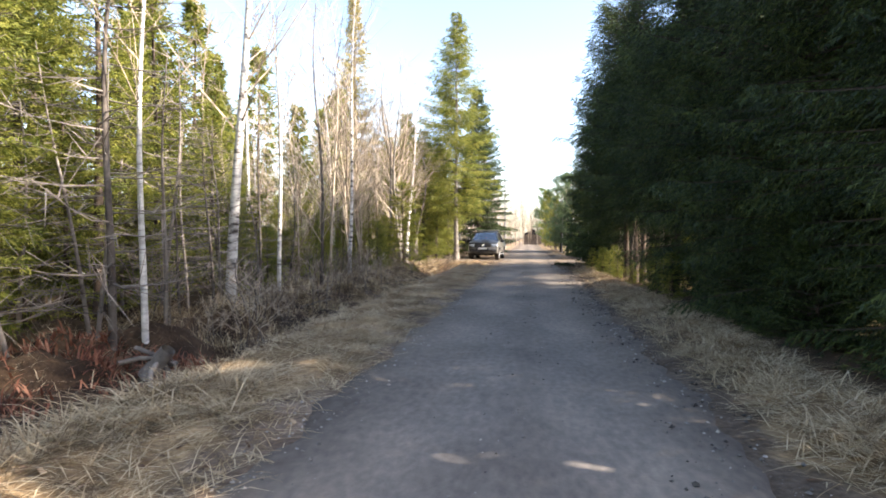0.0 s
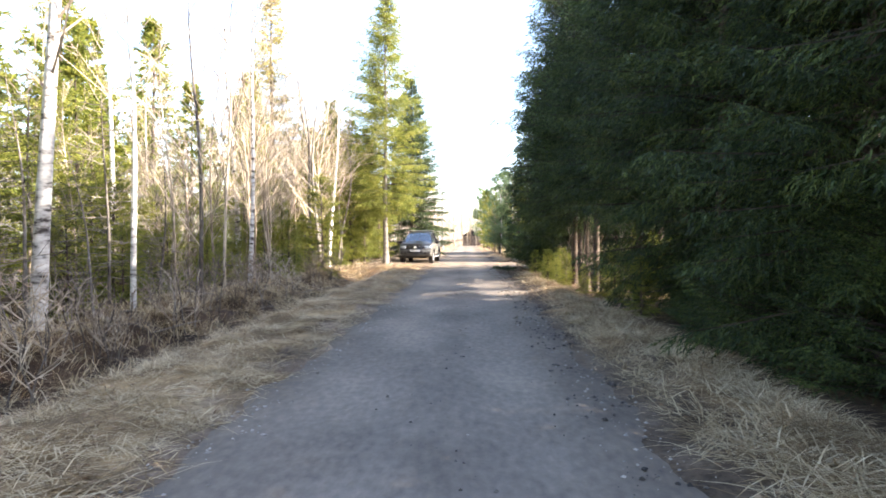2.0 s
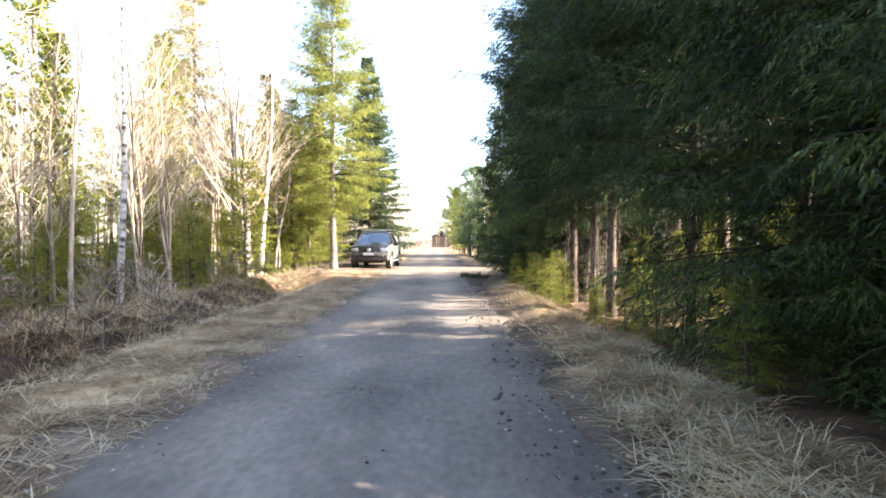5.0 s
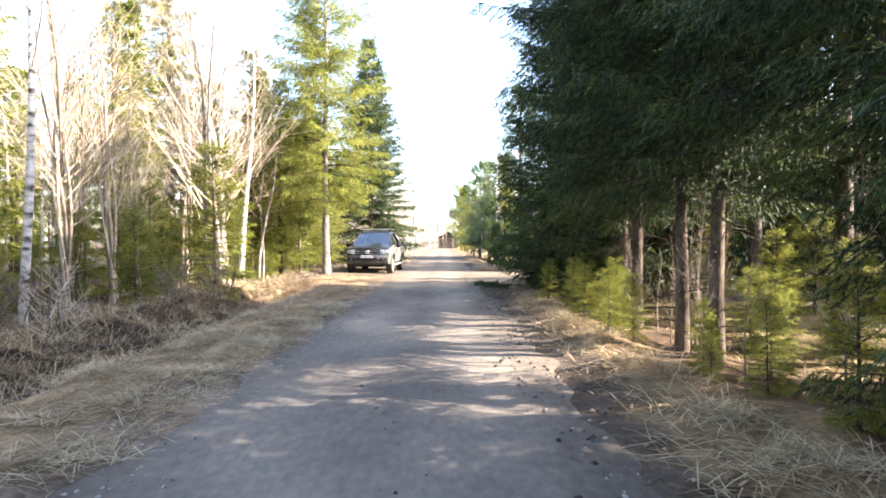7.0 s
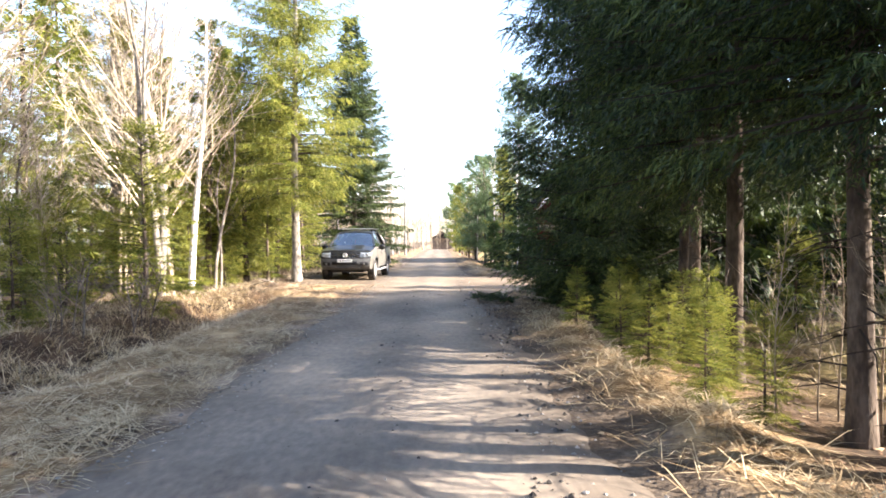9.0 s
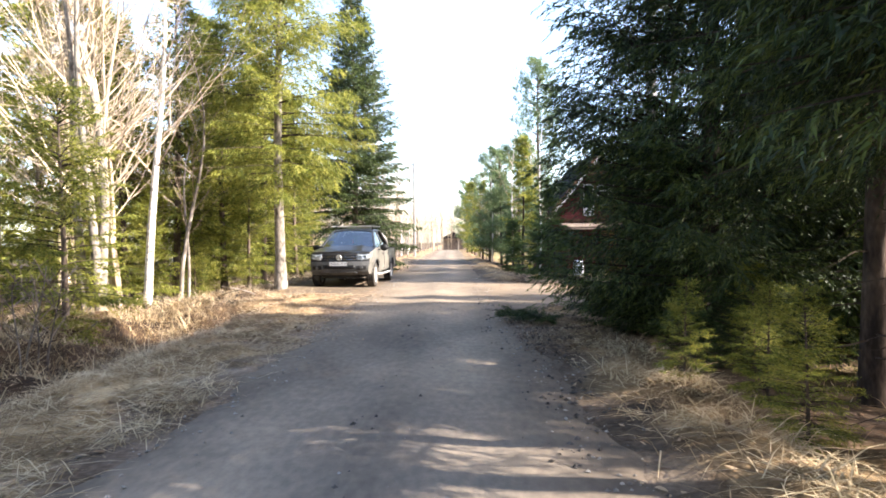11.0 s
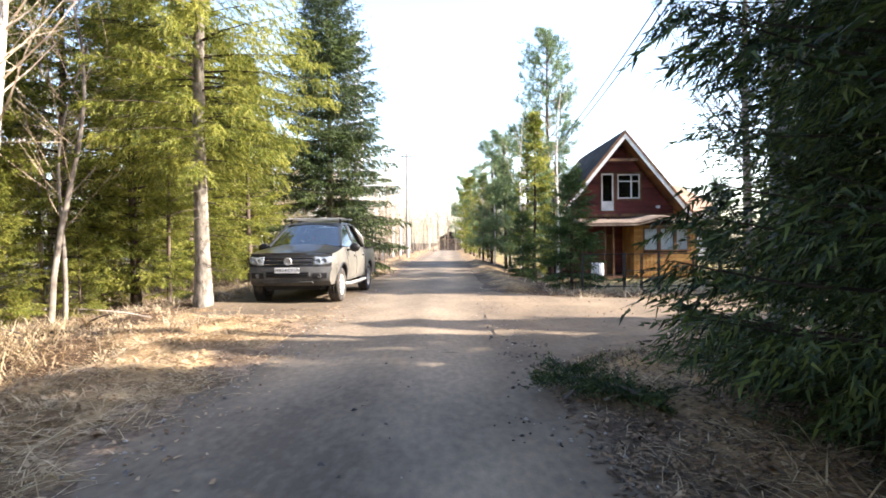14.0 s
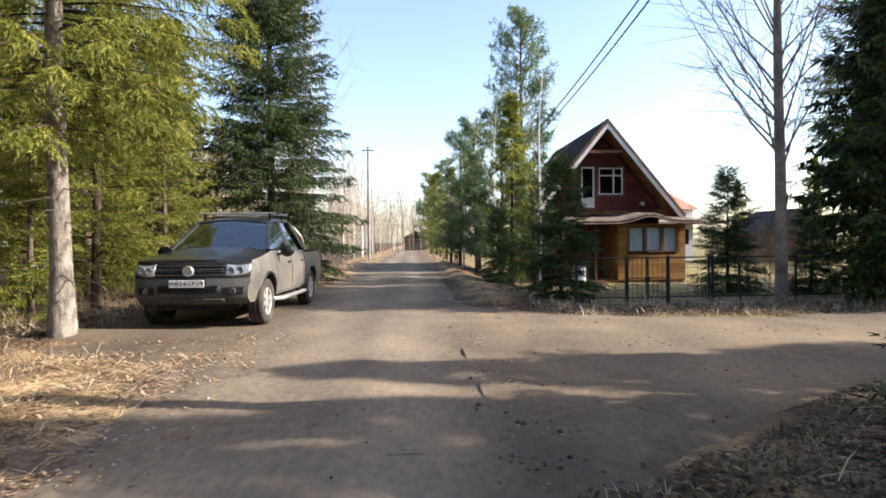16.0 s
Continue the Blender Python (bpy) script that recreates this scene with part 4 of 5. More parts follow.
# dust plus sun glare put into the colour, paler than M_PAINT
M_GLARE_DUST = material("dusty_sun_glare_paint", [srgb(90, 87, 81), srgb(108, 104, 96), srgb(132, 126, 116)], 0.8, 0.42, 0.02, 9, coat=0.4)
M_PLASTIC = material("grey_bumper_plastic", [srgb(58, 58, 58), srgb(74, 74, 73), srgb(92, 90, 86)], 0.4, 0.6, 0.05, 9)
M_BLACK = material("black_plastic", [srgb(16, 16, 17), srgb(24, 24, 25), srgb(34, 34, 34)], 0.3, 0.55, 0.03, 8)
M_RUBBER = material("dusty_tyre_rubber", [srgb(40, 38, 36), srgb(62, 58, 54), srgb(92, 86, 78)], 0.2, 0.9, 0.2, 8)
M_ALLOY = material("silver_alloy", [srgb(150, 148, 145), srgb(176, 174, 170), srgb(196, 194, 190)], 0.3, 0.4, 0.03, 8, metal=0.6)
M_CHROME = material("chrome_trim", [srgb(190, 190, 192), srgb(206, 206, 208), srgb(218, 218, 220)], 0.3, 0.18, 0, 8, metal=1.0)
M_PLATE = material("white_plate", [srgb(214, 214, 212), srgb(226, 226, 224), srgb(232, 232, 230)], 0.3, 0.5, 0, 8)
M_SEAT = material("dark_seat_cloth", [srgb(26, 26, 28), srgb(36, 36, 38), srgb(46, 46, 48)], 0.2, 0.95, 0.1, 9)
M_RED = material("red_trinket", [srgb(150, 40, 30), srgb(176, 52, 40), srgb(190, 66, 50)], 0.1, 0.6, 0, 6)
M_LENS = material("clear_lamp_lens", [srgb(92, 98, 102), srgb(128, 134, 138), srgb(162, 168, 172)], 0.08, 0.15, 0.1, 5, metal=0.3, coat=1.0)


def glass(name, tint, gloss=1.0):
    """A thin pane: what lies behind shows through, and the sky glints in it at a slant."""
    m = bpy.data.materials.new(name)
    m.use_nodes = True
    N, L = m.node_tree.nodes, m.node_tree.links
    tr, gl, fr, ms = N.new("ShaderNodeBsdfTransparent"), N.new("ShaderNodeBsdfGlossy"), N.new("ShaderNodeMath"), N.new("ShaderNodeMixShader")
    lw, pw = N.new("ShaderNodeLayerWeight"), N.new("ShaderNodeMath")
    lw.inputs["Blend"].default_value = 0.5
    pw.operation, pw.inputs[1].default_value = "POWER", 3.0
    fr.operation, fr.inputs[1].default_value, fr.inputs[2].default_value = "MULTIPLY_ADD", 0.9, 0.05 * gloss
    L.new(lw.outputs["Facing"], pw.inputs[0])
    L.new(pw.outputs[0], fr.inputs[0])
    tr.inputs[0].default_value = tint
    gl.inputs["Roughness"].default_value = 0.03
    L.new(fr.outputs[0], ms.inputs[0])
    L.new(tr.outputs[0], ms.inputs[1])
    L.new(gl.outputs[0], ms.inputs[2])
    L.new(ms.outputs[0], N["Material Output"].inputs[0])
    return m


M_CARGLASS = glass("tinted_car_glass", (0.3, 0.4, 0.48, 1), 4.4)
M_WINGLASS = glass("window_glass", (0.85, 0.9, 0.9, 1), 1.0)


def grid_part(name, us, vs, fn, mat, parent, label="", thick=0.0, smooth=True):
    """A sheet over us x vs, shaped by fn(u, v), given thickness where asked."""
    bm = bmesh.new()
    P = [[bm.verts.new(fn(u, v)) for u in us] for v in vs]
    for j in range(len(vs) - 1):
        for i in range(len(us) - 1):
            bm.faces.new((P[j][i], P[j][i + 1], P[j + 1][i + 1], P[j + 1][i]))
    bmesh.ops.remove_doubles(bm, verts=bm.verts, dist=0.0005)
    bmesh.ops.recalc_face_normals(bm, faces=bm.faces)
    if thick:
        bmesh.ops.solidify(bm, geom=bm.faces[:], thickness=thick)
    for f in bm.faces:
        f.smooth = smooth
    return part(name, bm, mat, parent, label)


def box_bm(x0, x1, y0, y1, z0, z1, bevel=0.0, bm=None):
    bm = bm or bmesh.new()
    r = bmesh.ops.create_cube(bm, size=1, matrix=Matrix.Translation(((x0 + x1) / 2, (y0 + y1) / 2, (z0 + z1) / 2)) @ Matrix.Diagonal((x1 - x0, y1 - y0, z1 - z0, 1)))
    if bevel:
        es = list({e for v in r["verts"] for e in v.link_edges})
        bmesh.ops.bevel(bm, geom=es, offset=bevel, segments=2, affect="EDGES")
    return bm


def box(name, x0, x1, y0, y1, z0, z1, mat, parent=None, label="", bevel=0.0):
    return part(name, box_bm(x0, x1, y0, y1, z0, z1, bevel), mat, parent, label)


def bar(name, a, b, w, h, mat, parent=None, label="", up=(0, 0, 1)):
    """A square bar from a to b."""
    a, b = Vector(a), Vector(b)
    d = b - a
    z = d.normalized()
    x = Vector(up).cross(z)
    x = x.normalized() if x.length > 1e-4 else Vector((1, 0, 0))
    y = z.cross(x)
    rot = Matrix((x, y, z)).transposed().to_4x4()
    bm = bmesh.new()
    bmesh.ops.create_cube(bm, size=1, matrix=Matrix.Translation((a + b) / 2) @ rot @ Matrix.Diagonal((w, h, d.length, 1)))
    bmesh.ops.bevel(bm, geom=bm.edges[:], offset=min(w, h) * 0.15, segments=1, affect="EDGES")
    return part(name, bm, mat, parent, label)


def tube_part(name, pts, r, mat, parent=None, label="", sides=8):
    pts = np.array(pts, float)
    V, F = tubes([pts], [np.full(len(pts), r)], sides)
    return mesh_part(name, V, F, mat, parent, label, smooth=True)


def lathe(name, profile, mat, parent, label="", n=32, axis="x", smooth=True):
    """A body turned round the x axis from (along, radius) pairs."""
    V, F = [], []
    m = len(profile)
    for i in range(n):
        a = 2 * math.pi * i / n
        for u, r in profile:
            V.append((u, r * math.cos(a), r * math.sin(a)) if axis == "x" else (r * math.cos(a), r * math.sin(a), u) if axis == "z" else (r * math.cos(a), u, r * math.sin(a)))
    for i in range(n):
        for j in range(m - 1):
            a, b = i * m + j, ((i + 1) % n) * m + j
            F.append((a, b, b + 1, a + 1))
    return mesh_part(name, V, F, mat, parent, label, smooth=smooth)


def lettering(name, text, size, mat, parent, m, label=""):
    """Flat raised letters as a mesh, in the built-in font."""
    cu = bpy.data.curves.new(name, "FONT")
    cu.body, cu.size, cu.extrude, cu.align_x, cu.align_y = text, size, 0.0015, "CENTER", "CENTER"
    tmp = bpy.data.objects.new(name, cu)
    scene.collection.objects.link(tmp)
    me = bpy.data.meshes.new_from_object(tmp.evaluated_get(bpy.context.evaluated_depsgraph_get()))
    bpy.data.objects.remove(tmp)
    me.materials.clear()
    me.materials.append(mat)
    ob = new(name, me)
    ob.parent = parent
    ob.matrix_basis = m
    return tagged(ob, label)


AX_F, AX_R, TYRE, ARCH = 0.92, 4.02, 0.375, 0.455


def pickup():
    """A double-cab pickup, nose towards -y, its front end at y = 0."""
    car = tagged(new("pickup_truck"), "dusty dark grey double-cab pickup parked on the verge", "pickup truck")

    def belt(y):
        return float(np.interp(y, [0.0, 0.25, 1.35, 3.6, 3.64, 5.2], [1.0, 1.06, 1.20, 1.19, 1.17, 1.17]))

    def half(y, z):
        w = 0.955 - 0.155 * max(0, (0.75 - y) / 0.75) ** 2 - 0.04 * max(0, (y - 4.7) / 0.5) ** 2
        flare = 0.022 * (math.exp(-((y - AX_F) / 0.5) ** 4) + math.exp(-((y - AX_R) / 0.5) ** 4)) * math.exp(-((z - 0.78) / 0.2) ** 2)
        return w + flare - 0.06 * max(0, (z - 0.80) / 0.35) ** 2 - 0.05 * max(0, (0.75 - z) / 0.35) ** 2

    def low(y):
        for ax in (AX_F, AX_R):
            if abs(y - ax) < ARCH:
                return max(0.44, TYRE + math.sqrt(ARCH ** 2 - (y - ax) ** 2))
        return 0.44 if y > AX_F else 0.42

    def nose(z):
        return float(np.interp(z, [0.40, 0.50, 0.62, 0.75, 0.9, 1.05], [0.17, 0.05, 0.02, 0.05, 0.10, 0.18]))

    ys = sorted({*np.linspace(0.12, AX_F - ARCH, 6), *[AX_F + ARCH * math.sin(a) for a in np.linspace(-1.5708, 1.5708, 17)], *np.linspace(AX_F + ARCH, AX_R - ARCH, 12),
                 *[AX_R + ARCH * math.sin(a) for a in np.linspace(-1.5708, 1.5708, 17)], *np.linspace(AX_R + ARCH, 5.2, 6)})
    rows_v = np.linspace(0, 1, 9)
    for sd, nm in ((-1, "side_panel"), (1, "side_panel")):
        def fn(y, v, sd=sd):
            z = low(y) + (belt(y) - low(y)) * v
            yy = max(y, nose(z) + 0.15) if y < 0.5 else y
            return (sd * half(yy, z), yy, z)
        # both sides take the dust colour lightened for glare
        grid_part(nm, ys, rows_v, fn, M_GLARE_DUST, car, "dusty side panel, paler to stand in for sun glare", thick=0.0)

        # dark arch lining and flare
        for ax in (AX_F, AX_R):
            def arch(a, v, ax=ax, sd=sd):
                r = ARCH + 0.004
                y, z = ax + r * math.cos(a), TYRE + r * math.sin(a)
                return (sd * (half(y, z) - 0.01 - 0.5 * v), y, max(z, 0.38))
            grid_part("wheel_arch", np.linspace(0.0, math.pi, 18), [0, 1], arch, M_BLACK, car)
            def lip(a, v, ax=ax, sd=sd):
                r = ARCH + 0.045 * v
                y, z = ax + r * math.cos(a), TYRE + r * math.sin(a)
                return (sd * (half(y, z) + 0.014 * math.sin(v * math.pi) + 0.004), y, max(z, 0.42))
            grid_part("arch_flare", np.linspace(0.0, math.pi, 20), [0, 0.33, 0.66, 1], lip, M_PAINT, car)

    # bonnet and nose
    def bonnet(u, v):
        y = 0.27 + (1.40 - 0.27) * v
        yy = y + 0.05 * u * u * (1 - v) - 0.10 * (1 - u * u) * (1 - v)
        w = half(yy, belt(yy))
        dome = 0.085 * (1 - u * u) + 0.018 * math.exp(-((abs(u) - 0.55) / 0.12) ** 2)
        return (u * w, yy, belt(yy) + dome * (0.55 + 0.45 * v))
    grid_part("bonnet", np.linspace(-1, 1, 25), np.linspace(0, 1, 10), bonnet, M_PAINT, car, "dusty bonnet")

    def face(u, z):
        w = half(nose(z) + 0.15, z)
        return (u * w, nose(z) + 0.15 * abs(u) ** 2.6, z)
    us = np.linspace(-1, 1, 33)
    grid_part("bumper", us, [0.40, 0.45, 0.50, 0.56, 0.62, 0.68, 0.75, 0.80], face, M_PLASTIC, car, "grey plastic front bumper")
    grid_part("nose_panel", us, [0.80, 0.85, 0.9, 0.95, 1.0, 1.05], face, M_BLACK, car)

    def nose_top(u, v):
        a, b = face(u, 1.05), bonnet(u, 0)
        return tuple(a[i] + (b[i] - a[i]) * v for i in range(3))
    grid_part("bonnet_lip", us, [0, 0.5, 1], nose_top, M_PAINT, car)

    # grille bars
    def strip(name, u0, u1, z0, z1, out, mat, label="", n=18, parent=car):
        def fn(u, v):
            z = z0 + (z1 - z0) * v
            x, y, _ = face(u, z)
            return (x, y - out * (0.55 + 0.45 * math.sin(math.pi * min(1, max(0, v)))), z)
        return grid_part(name, np.linspace(u0, u1, n), [0, 0.25, 0.5, 0.75, 1], fn, mat, parent, label, thick=0.012)
    for z0, z1, mt in ((0.852, 0.864, M_CHROME), (0.885, 0.915, M_BLACK), (0.934, 0.946, M_CHROME), (0.968, 0.995, M_BLACK)):
        strip("grille_bar", -0.60, 0.60, z0, z1, 0.02, mt, "chrome grille strip" if mt is M_CHROME else "")
    for z0 in (0.60, 0.635, 0.67):
        strip("intake_bar", -0.52, 0.52, z0, z0 + 0.016, 0.022, M_BLACK)
    strip("lower_intake", -0.54, 0.54, 0.585, 0.70, 0.006, M_BLACK)
    strip("skid_plate", -0.62, 0.62, 0.425, 0.50, 0.012, M_PLASTIC, "scuffed grey skid plate")
    for sd in (-1, 1):
        # headlamp: a swept lens with a bright bowl behind
        def lamp(u, v, sd=sd):
            a = 0.60 + 0.42 * u
            z = 0.835 + 0.055 * u * u + (0.185 - 0.05 * u) * (v - 0.06 * math.sin(math.pi * u))
            x, y, _ = face(min(a, 1.0), z)
            extra = max(0.0, a - 1.0)
            return (sd * (x + 0.25 * extra), y - 0.022 + 0.012 * abs(v - 0.5) + 1.6 * extra, z)
        hl = grid_part("headlight", np.linspace(0, 1, 12), np.linspace(0, 1, 6), lamp, M_LENS, car, "clear swept headlight", thick=0.012)
        for u in (0.25, 0.58):
            x, y, z = lamp(u, 0.5)
            bowl = lathe("bowl", [(-0.006, 0.0), (-0.006, 0.036), (-0.012, 0.046), (-0.010, 0.052), (0.003, 0.056)], M_LENS, hl, n=18, axis="y", smooth=False)
            bowl.location = (x, y - 0.004, z)
        def fog_panel(u, v, sd=sd):
            a, z = 0.60 + 0.33 * u, 0.56 + 0.115 * v
            x, y, _ = face(a, z)
            return (sd * x, y - 0.008, z)
        grid_part("fog_surround", np.linspace(0, 1, 8), [0, 0.5, 1], fog_panel, M_BLACK, car)
        fx, fy, fz = face(0.76, 0.615)
        fog = lathe("fog_lamp", [(-0.012, 0.0), (-0.013, 0.03), (-0.016, 0.034), (-0.014, 0.044), (0.0, 0.05)], M_PLASTIC, car, "round fog lamp", n=18, axis="y", smooth=False)
        fog.location = (sd * fx, fy, fz)

    badge = lathe("badge", [(-0.046, 0.0), (-0.046, 0.058), (-0.056, 0.062), (-0.057, 0.074), (-0.05, 0.080), (-0.01, 0.082)], M_ALLOY, car, "round chrome badge", n=28, axis="y", smooth=False)
    badge.location = (0, nose(0.90), 0.915)
    for a, b in (((-0.045, 0.045), (0.0, -0.005)), ((0.045, 0.045), (0.0, -0.005)), ((-0.05, 0.01), (-0.02, -0.05)), ((0.05, 0.01), (0.02, -0.05))):
        bar("badge_bar", (a[0], -0.056, a[1]), (b[0], -0.056, b[1]), 0.012, 0.006, M_CHROME, badge, up=(0, 1, 0))
    plate = box("number_plate", -0.26, 0.26, nose(0.72) - 0.045, nose(0.72) - 0.032, 0.675, 0.787, M_PLATE, car, "white number plate", 0.003)
    for dx, txt, sz in ((-0.215, "M", 0.085), (-0.145, "8", 0.1), (-0.085, "2", 0.1), (-0.025, "4", 0.1), (0.045, "C", 0.085), (0.105, "P", 0.085), (0.165, "1", 0.08), (0.20, "7", 0.08), (0.237, "8", 0.08)):
        lettering("plate_character", txt, sz, M_BLACK, plate, pose(dx, nose(0.72) - 0.0465, 0.731, 90, 0, 0))
    box("plate_holder", -0.275, 0.275, nose(0.72) - 0.032, nose(0.72) + 0.05, 0.662, 0.80, M_BLACK, car, "", 0.004)

    # cab: pillars, roof, glass
    LB = {sd: {"a0": Vector((sd * 0.83, 1.28, 1.215)), "a1": Vector((sd * 0.63, 2.02, 1.71)), "b0": Vector((sd * 0.885, 2.42, 1.195)), "b1": Vector((sd * 0.66, 2.48, 1.765)),
               "c0": Vector((sd * 0.885, 3.46, 1.195)), "c1": Vector((sd * 0.64, 3.22, 1.75))} for sd in (-1, 1)}

    def roof(u, v):
        y = 1.98 + (3.36 - 1.98) * v
        w = float(np.interp(y, [1.98, 2.5, 3.36], [0.66, 0.69, 0.65]))
        z = float(np.interp(y, [1.98, 2.2, 2.7, 3.2, 3.36], [1.685, 1.74, 1.775, 1.755, 1.72]))
        return (u * w, y - 0.05 * (1 - u * u) * (1 - v), z + 0.035 * (1 - u * u) - 0.03 * abs(u) ** 8)
    grid_part("roof", np.linspace(-1, 1, 15), np.linspace(0, 1, 12), roof, M_PAINT, car, thick=-0.03)

    def windscreen(u, v):
        a, b = LB[-1]["a0"].lerp(LB[-1]["a1"], v), LB[1]["a0"].lerp(LB[1]["a1"], v)
        p = a.lerp(b, (u + 1) / 2)
        return (p.x, p.y - 0.10 * (1 - u * u) * (1 - 0.3 * v), p.z + 0.045 * (1 - u * u) * v)
    grid_part("windscreen", np.linspace(-1, 1, 15), np.linspace(0, 1, 7), windscreen, M_CARGLASS, car, "dark windscreen reflecting the sky")

    def rear_glass(u, v):
        a, b = LB[-1]["c0"].lerp(LB[-1]["c1"], v), LB[1]["c0"].lerp(LB[1]["c1"], v)
        p = a.lerp(b, (u + 1) / 2)
        return (p.x, p.y + 0.02, p.z)
    grid_part("rear_window", [-0.8, 0, 0.8], [0.15, 0.9], rear_glass, M_CARGLASS, car)

    def cowl(u, v):
        a = Vector(bonnet(u * 0.9, 1.0))
        b = Vector(windscreen(u, 0.0))
        p = a.lerp(b, v)
        return (p.x, p.y, p.z - 0.015 * math.sin(math.pi * v))
    grid_part("cowl", np.linspace(-1, 1, 13), [0, 0.5, 1], cowl, M_BLACK, car)

    for sd in (-1, 1):
        q = LB[sd]
        bar("pillar", q["a0"], q["a1"] + Vector((0, 0.03, 0.01)), 0.07, 0.05, M_PAINT, car)
        bar("pillar", q["b0"], q["b1"], 0.09, 0.03, M_BLACK, car)
        bar("pillar", q["c0"] + Vector((0, 0.02, 0)), q["c1"], 0.16, 0.05, M_PAINT, car)
        for p0, p1, p2, p3 in ((q["a0"] + Vector((0, 0.12, 0.01)), q["b0"] - Vector((0, 0.04, 0)), q["a1"] + Vector((0, 0.06, 0)), q["b1"] - Vector((0, 0.04, 0.03))),
                               (q["b0"] + Vector((0, 0.04, 0)), q["c0"] - Vector((0, 0.10, 0)), q["b1"] + Vector((0, 0.04, -0.03)), q["c1"] - Vector((0, 0.08, 0.03)))):
            def pane(u, v, p0=p0, p1=p1, p2=p2, p3=p3):
                p = p0.lerp(p1, u).lerp(p2.lerp(p3, u), v)
                return (p.x, p.y, p.z)
            grid_part("side_window", [0, 0.5, 1], [0, 0.5, 1], pane, M_CARGLASS, car, "dark side window")
        # shoulder between belt line and windows
        def shoulder(y, v, sd=sd):
            a = Vector((sd * half(y, belt(y)), y, belt(y)))
            yb = float(np.interp(y, [1.2, 2.42, 3.56], [1.24, 2.42, 3.48]))
            b = Vector((sd * float(np.interp(yb, [1.24, 2.42, 3.46], [0.82, 0.885, 0.885])), yb, float(np.interp(yb, [1.24, 2.42, 3.46], [1.15, 1.175, 1.185]))))
            p = a.lerp(b, v)
            return (p.x, p.y, p.z)
        grid_part("shoulder", np.linspace(1.2, 3.56, 12), [0, 0.5, 1], shoulder, M_PAINT, car)
        bar("roof_edge", q["a1"] + Vector((0, 0, 0.005)), q["b1"] + Vector((0, 0, -0.005)), 0.05, 0.04, M_PAINT, car)
        bar("roof_edge", q["b1"] + Vector((0, 0, -0.005)), q["c1"], 0.05, 0.04, M_PAINT, car)
        # door seams, handles, mirror, step
        for y in (1.42, 2.44, 3.50):
            zz = np.linspace(0.5, belt(y) - 0.005, 6)
            tube_part("door_seam", [(sd * (half(y, z) + 0.001), y + 0.03 * (z - 0.8), z) for z in zz], 0.006, M_BLACK, car, sides=5)
        tube_part("sill_seam", [(sd * (half(y, 0.47) + 0.001), y, 0.47) for y in np.linspace(1.42, 3.5, 8)], 0.006, M_BLACK, car, sides=5)
        for y in (2.26, 3.30):
            box("door_handle", *sorted((sd * (half(y, 0.98) - 0.005), sd * (half(y, 0.98) + 0.035))), y - 0.10, y + 0.10, 0.965, 0.995, M_PAINT, car, "", 0.008)
        mirror = bmesh.new()
        bmesh.ops.create_icosphere(mirror, subdivisions=3, radius=1, matrix=Matrix.Translation((sd * 1.08, 1.62, 1.19)) @ Matrix.Diagonal((0.125, 0.075, 0.105, 1)))
        for f in mirror.faces:
            f.smooth = True
        mr = part("wing_mirror", mirror, M_BLACK, car, "black wing mirror")
        bar("mirror_arm", (sd * 0.88, 1.60, 1.12), (sd * 1.02, 1.61, 1.15), 0.05, 0.04, M_BLACK, mr)
        tube_part("side_step", [(sd * 0.86, 1.5, 0.36), (sd * 0.98, 1.62, 0.36), (sd * 0.985, 2.4, 0.36), (sd * 0.98, 3.3, 0.36), (sd * 0.86, 3.42, 0.36)], 0.038, M_ALLOY, car, "dusty tubular side step")
        for wy in (AX_F, AX_R):
            wheel = new("wheel")
            wheel.parent = car
            wheel.matrix_basis = pose(sd * 0.825, wy, TYRE, 0, 0, 0 if sd > 0 else 180)
            lathe("tyre", [(-0.10, 0.22), (-0.122, 0.27), (-0.125, 0.33), (-0.105, 0.366), (-0.05, 0.375), (-0.045, 0.368), (-0.02, 0.368), (-0.015, 0.375), (0.015, 0.375), (0.02, 0.368), (0.045, 0.368), (0.05, 0.375), (0.105, 0.366), (0.125, 0.33), (0.122, 0.27), (0.10, 0.22)], M_RUBBER, wheel, "dusty black tyre", 36)
            rim = lathe("rim", [(-0.10, 0.225), (0.0, 0.20), (0.06, 0.195), (0.085, 0.215), (0.105, 0.228), (0.11, 0.222), (0.09, 0.205)], M_ALLOY, wheel, "silver alloy rim", 36)
            lathe("hub", [(0.0, 0.20), (0.055, 0.19), (0.05, 0.10)], M_BLACK, rim, n=24)
            lathe("centre_cap", [(0.05, 0.075), (0.094, 0.07), (0.10, 0.045), (0.102, 0.0)], M_ALLOY, rim, n=20)
            for k in range(6):
                a = k * math.pi / 3 + 0.3
                bar("spoke", (0.085, 0.05 * math.cos(a), 0.05 * math.sin(a)), (0.078, 0.212 * math.cos(a), 0.212 * math.sin(a)), 0.062, 0.03, M_ALLOY, rim, up=(1, 0, 0))
        bar("mud_flap", (sd * 0.84, 1.40, 0.22), (sd * 0.84, 1.39, 0.5), 0.02, 0.24, M_BLACK, car, up=(0, 1, 0))

    # load bed, tailgate, sports bar, underbody
    for sd in (-1, 1):
        box("bed_rail", *sorted((sd * 0.79, sd * 0.925)), 3.62, 5.2, 1.14, 1.175, M_BLACK, car, "", 0.01)
    grid_part("bed_floor", [-0.82, 0.82], [3.6, 5.18], lambda u, v: (u, v, 0.72), M_BLACK, car)
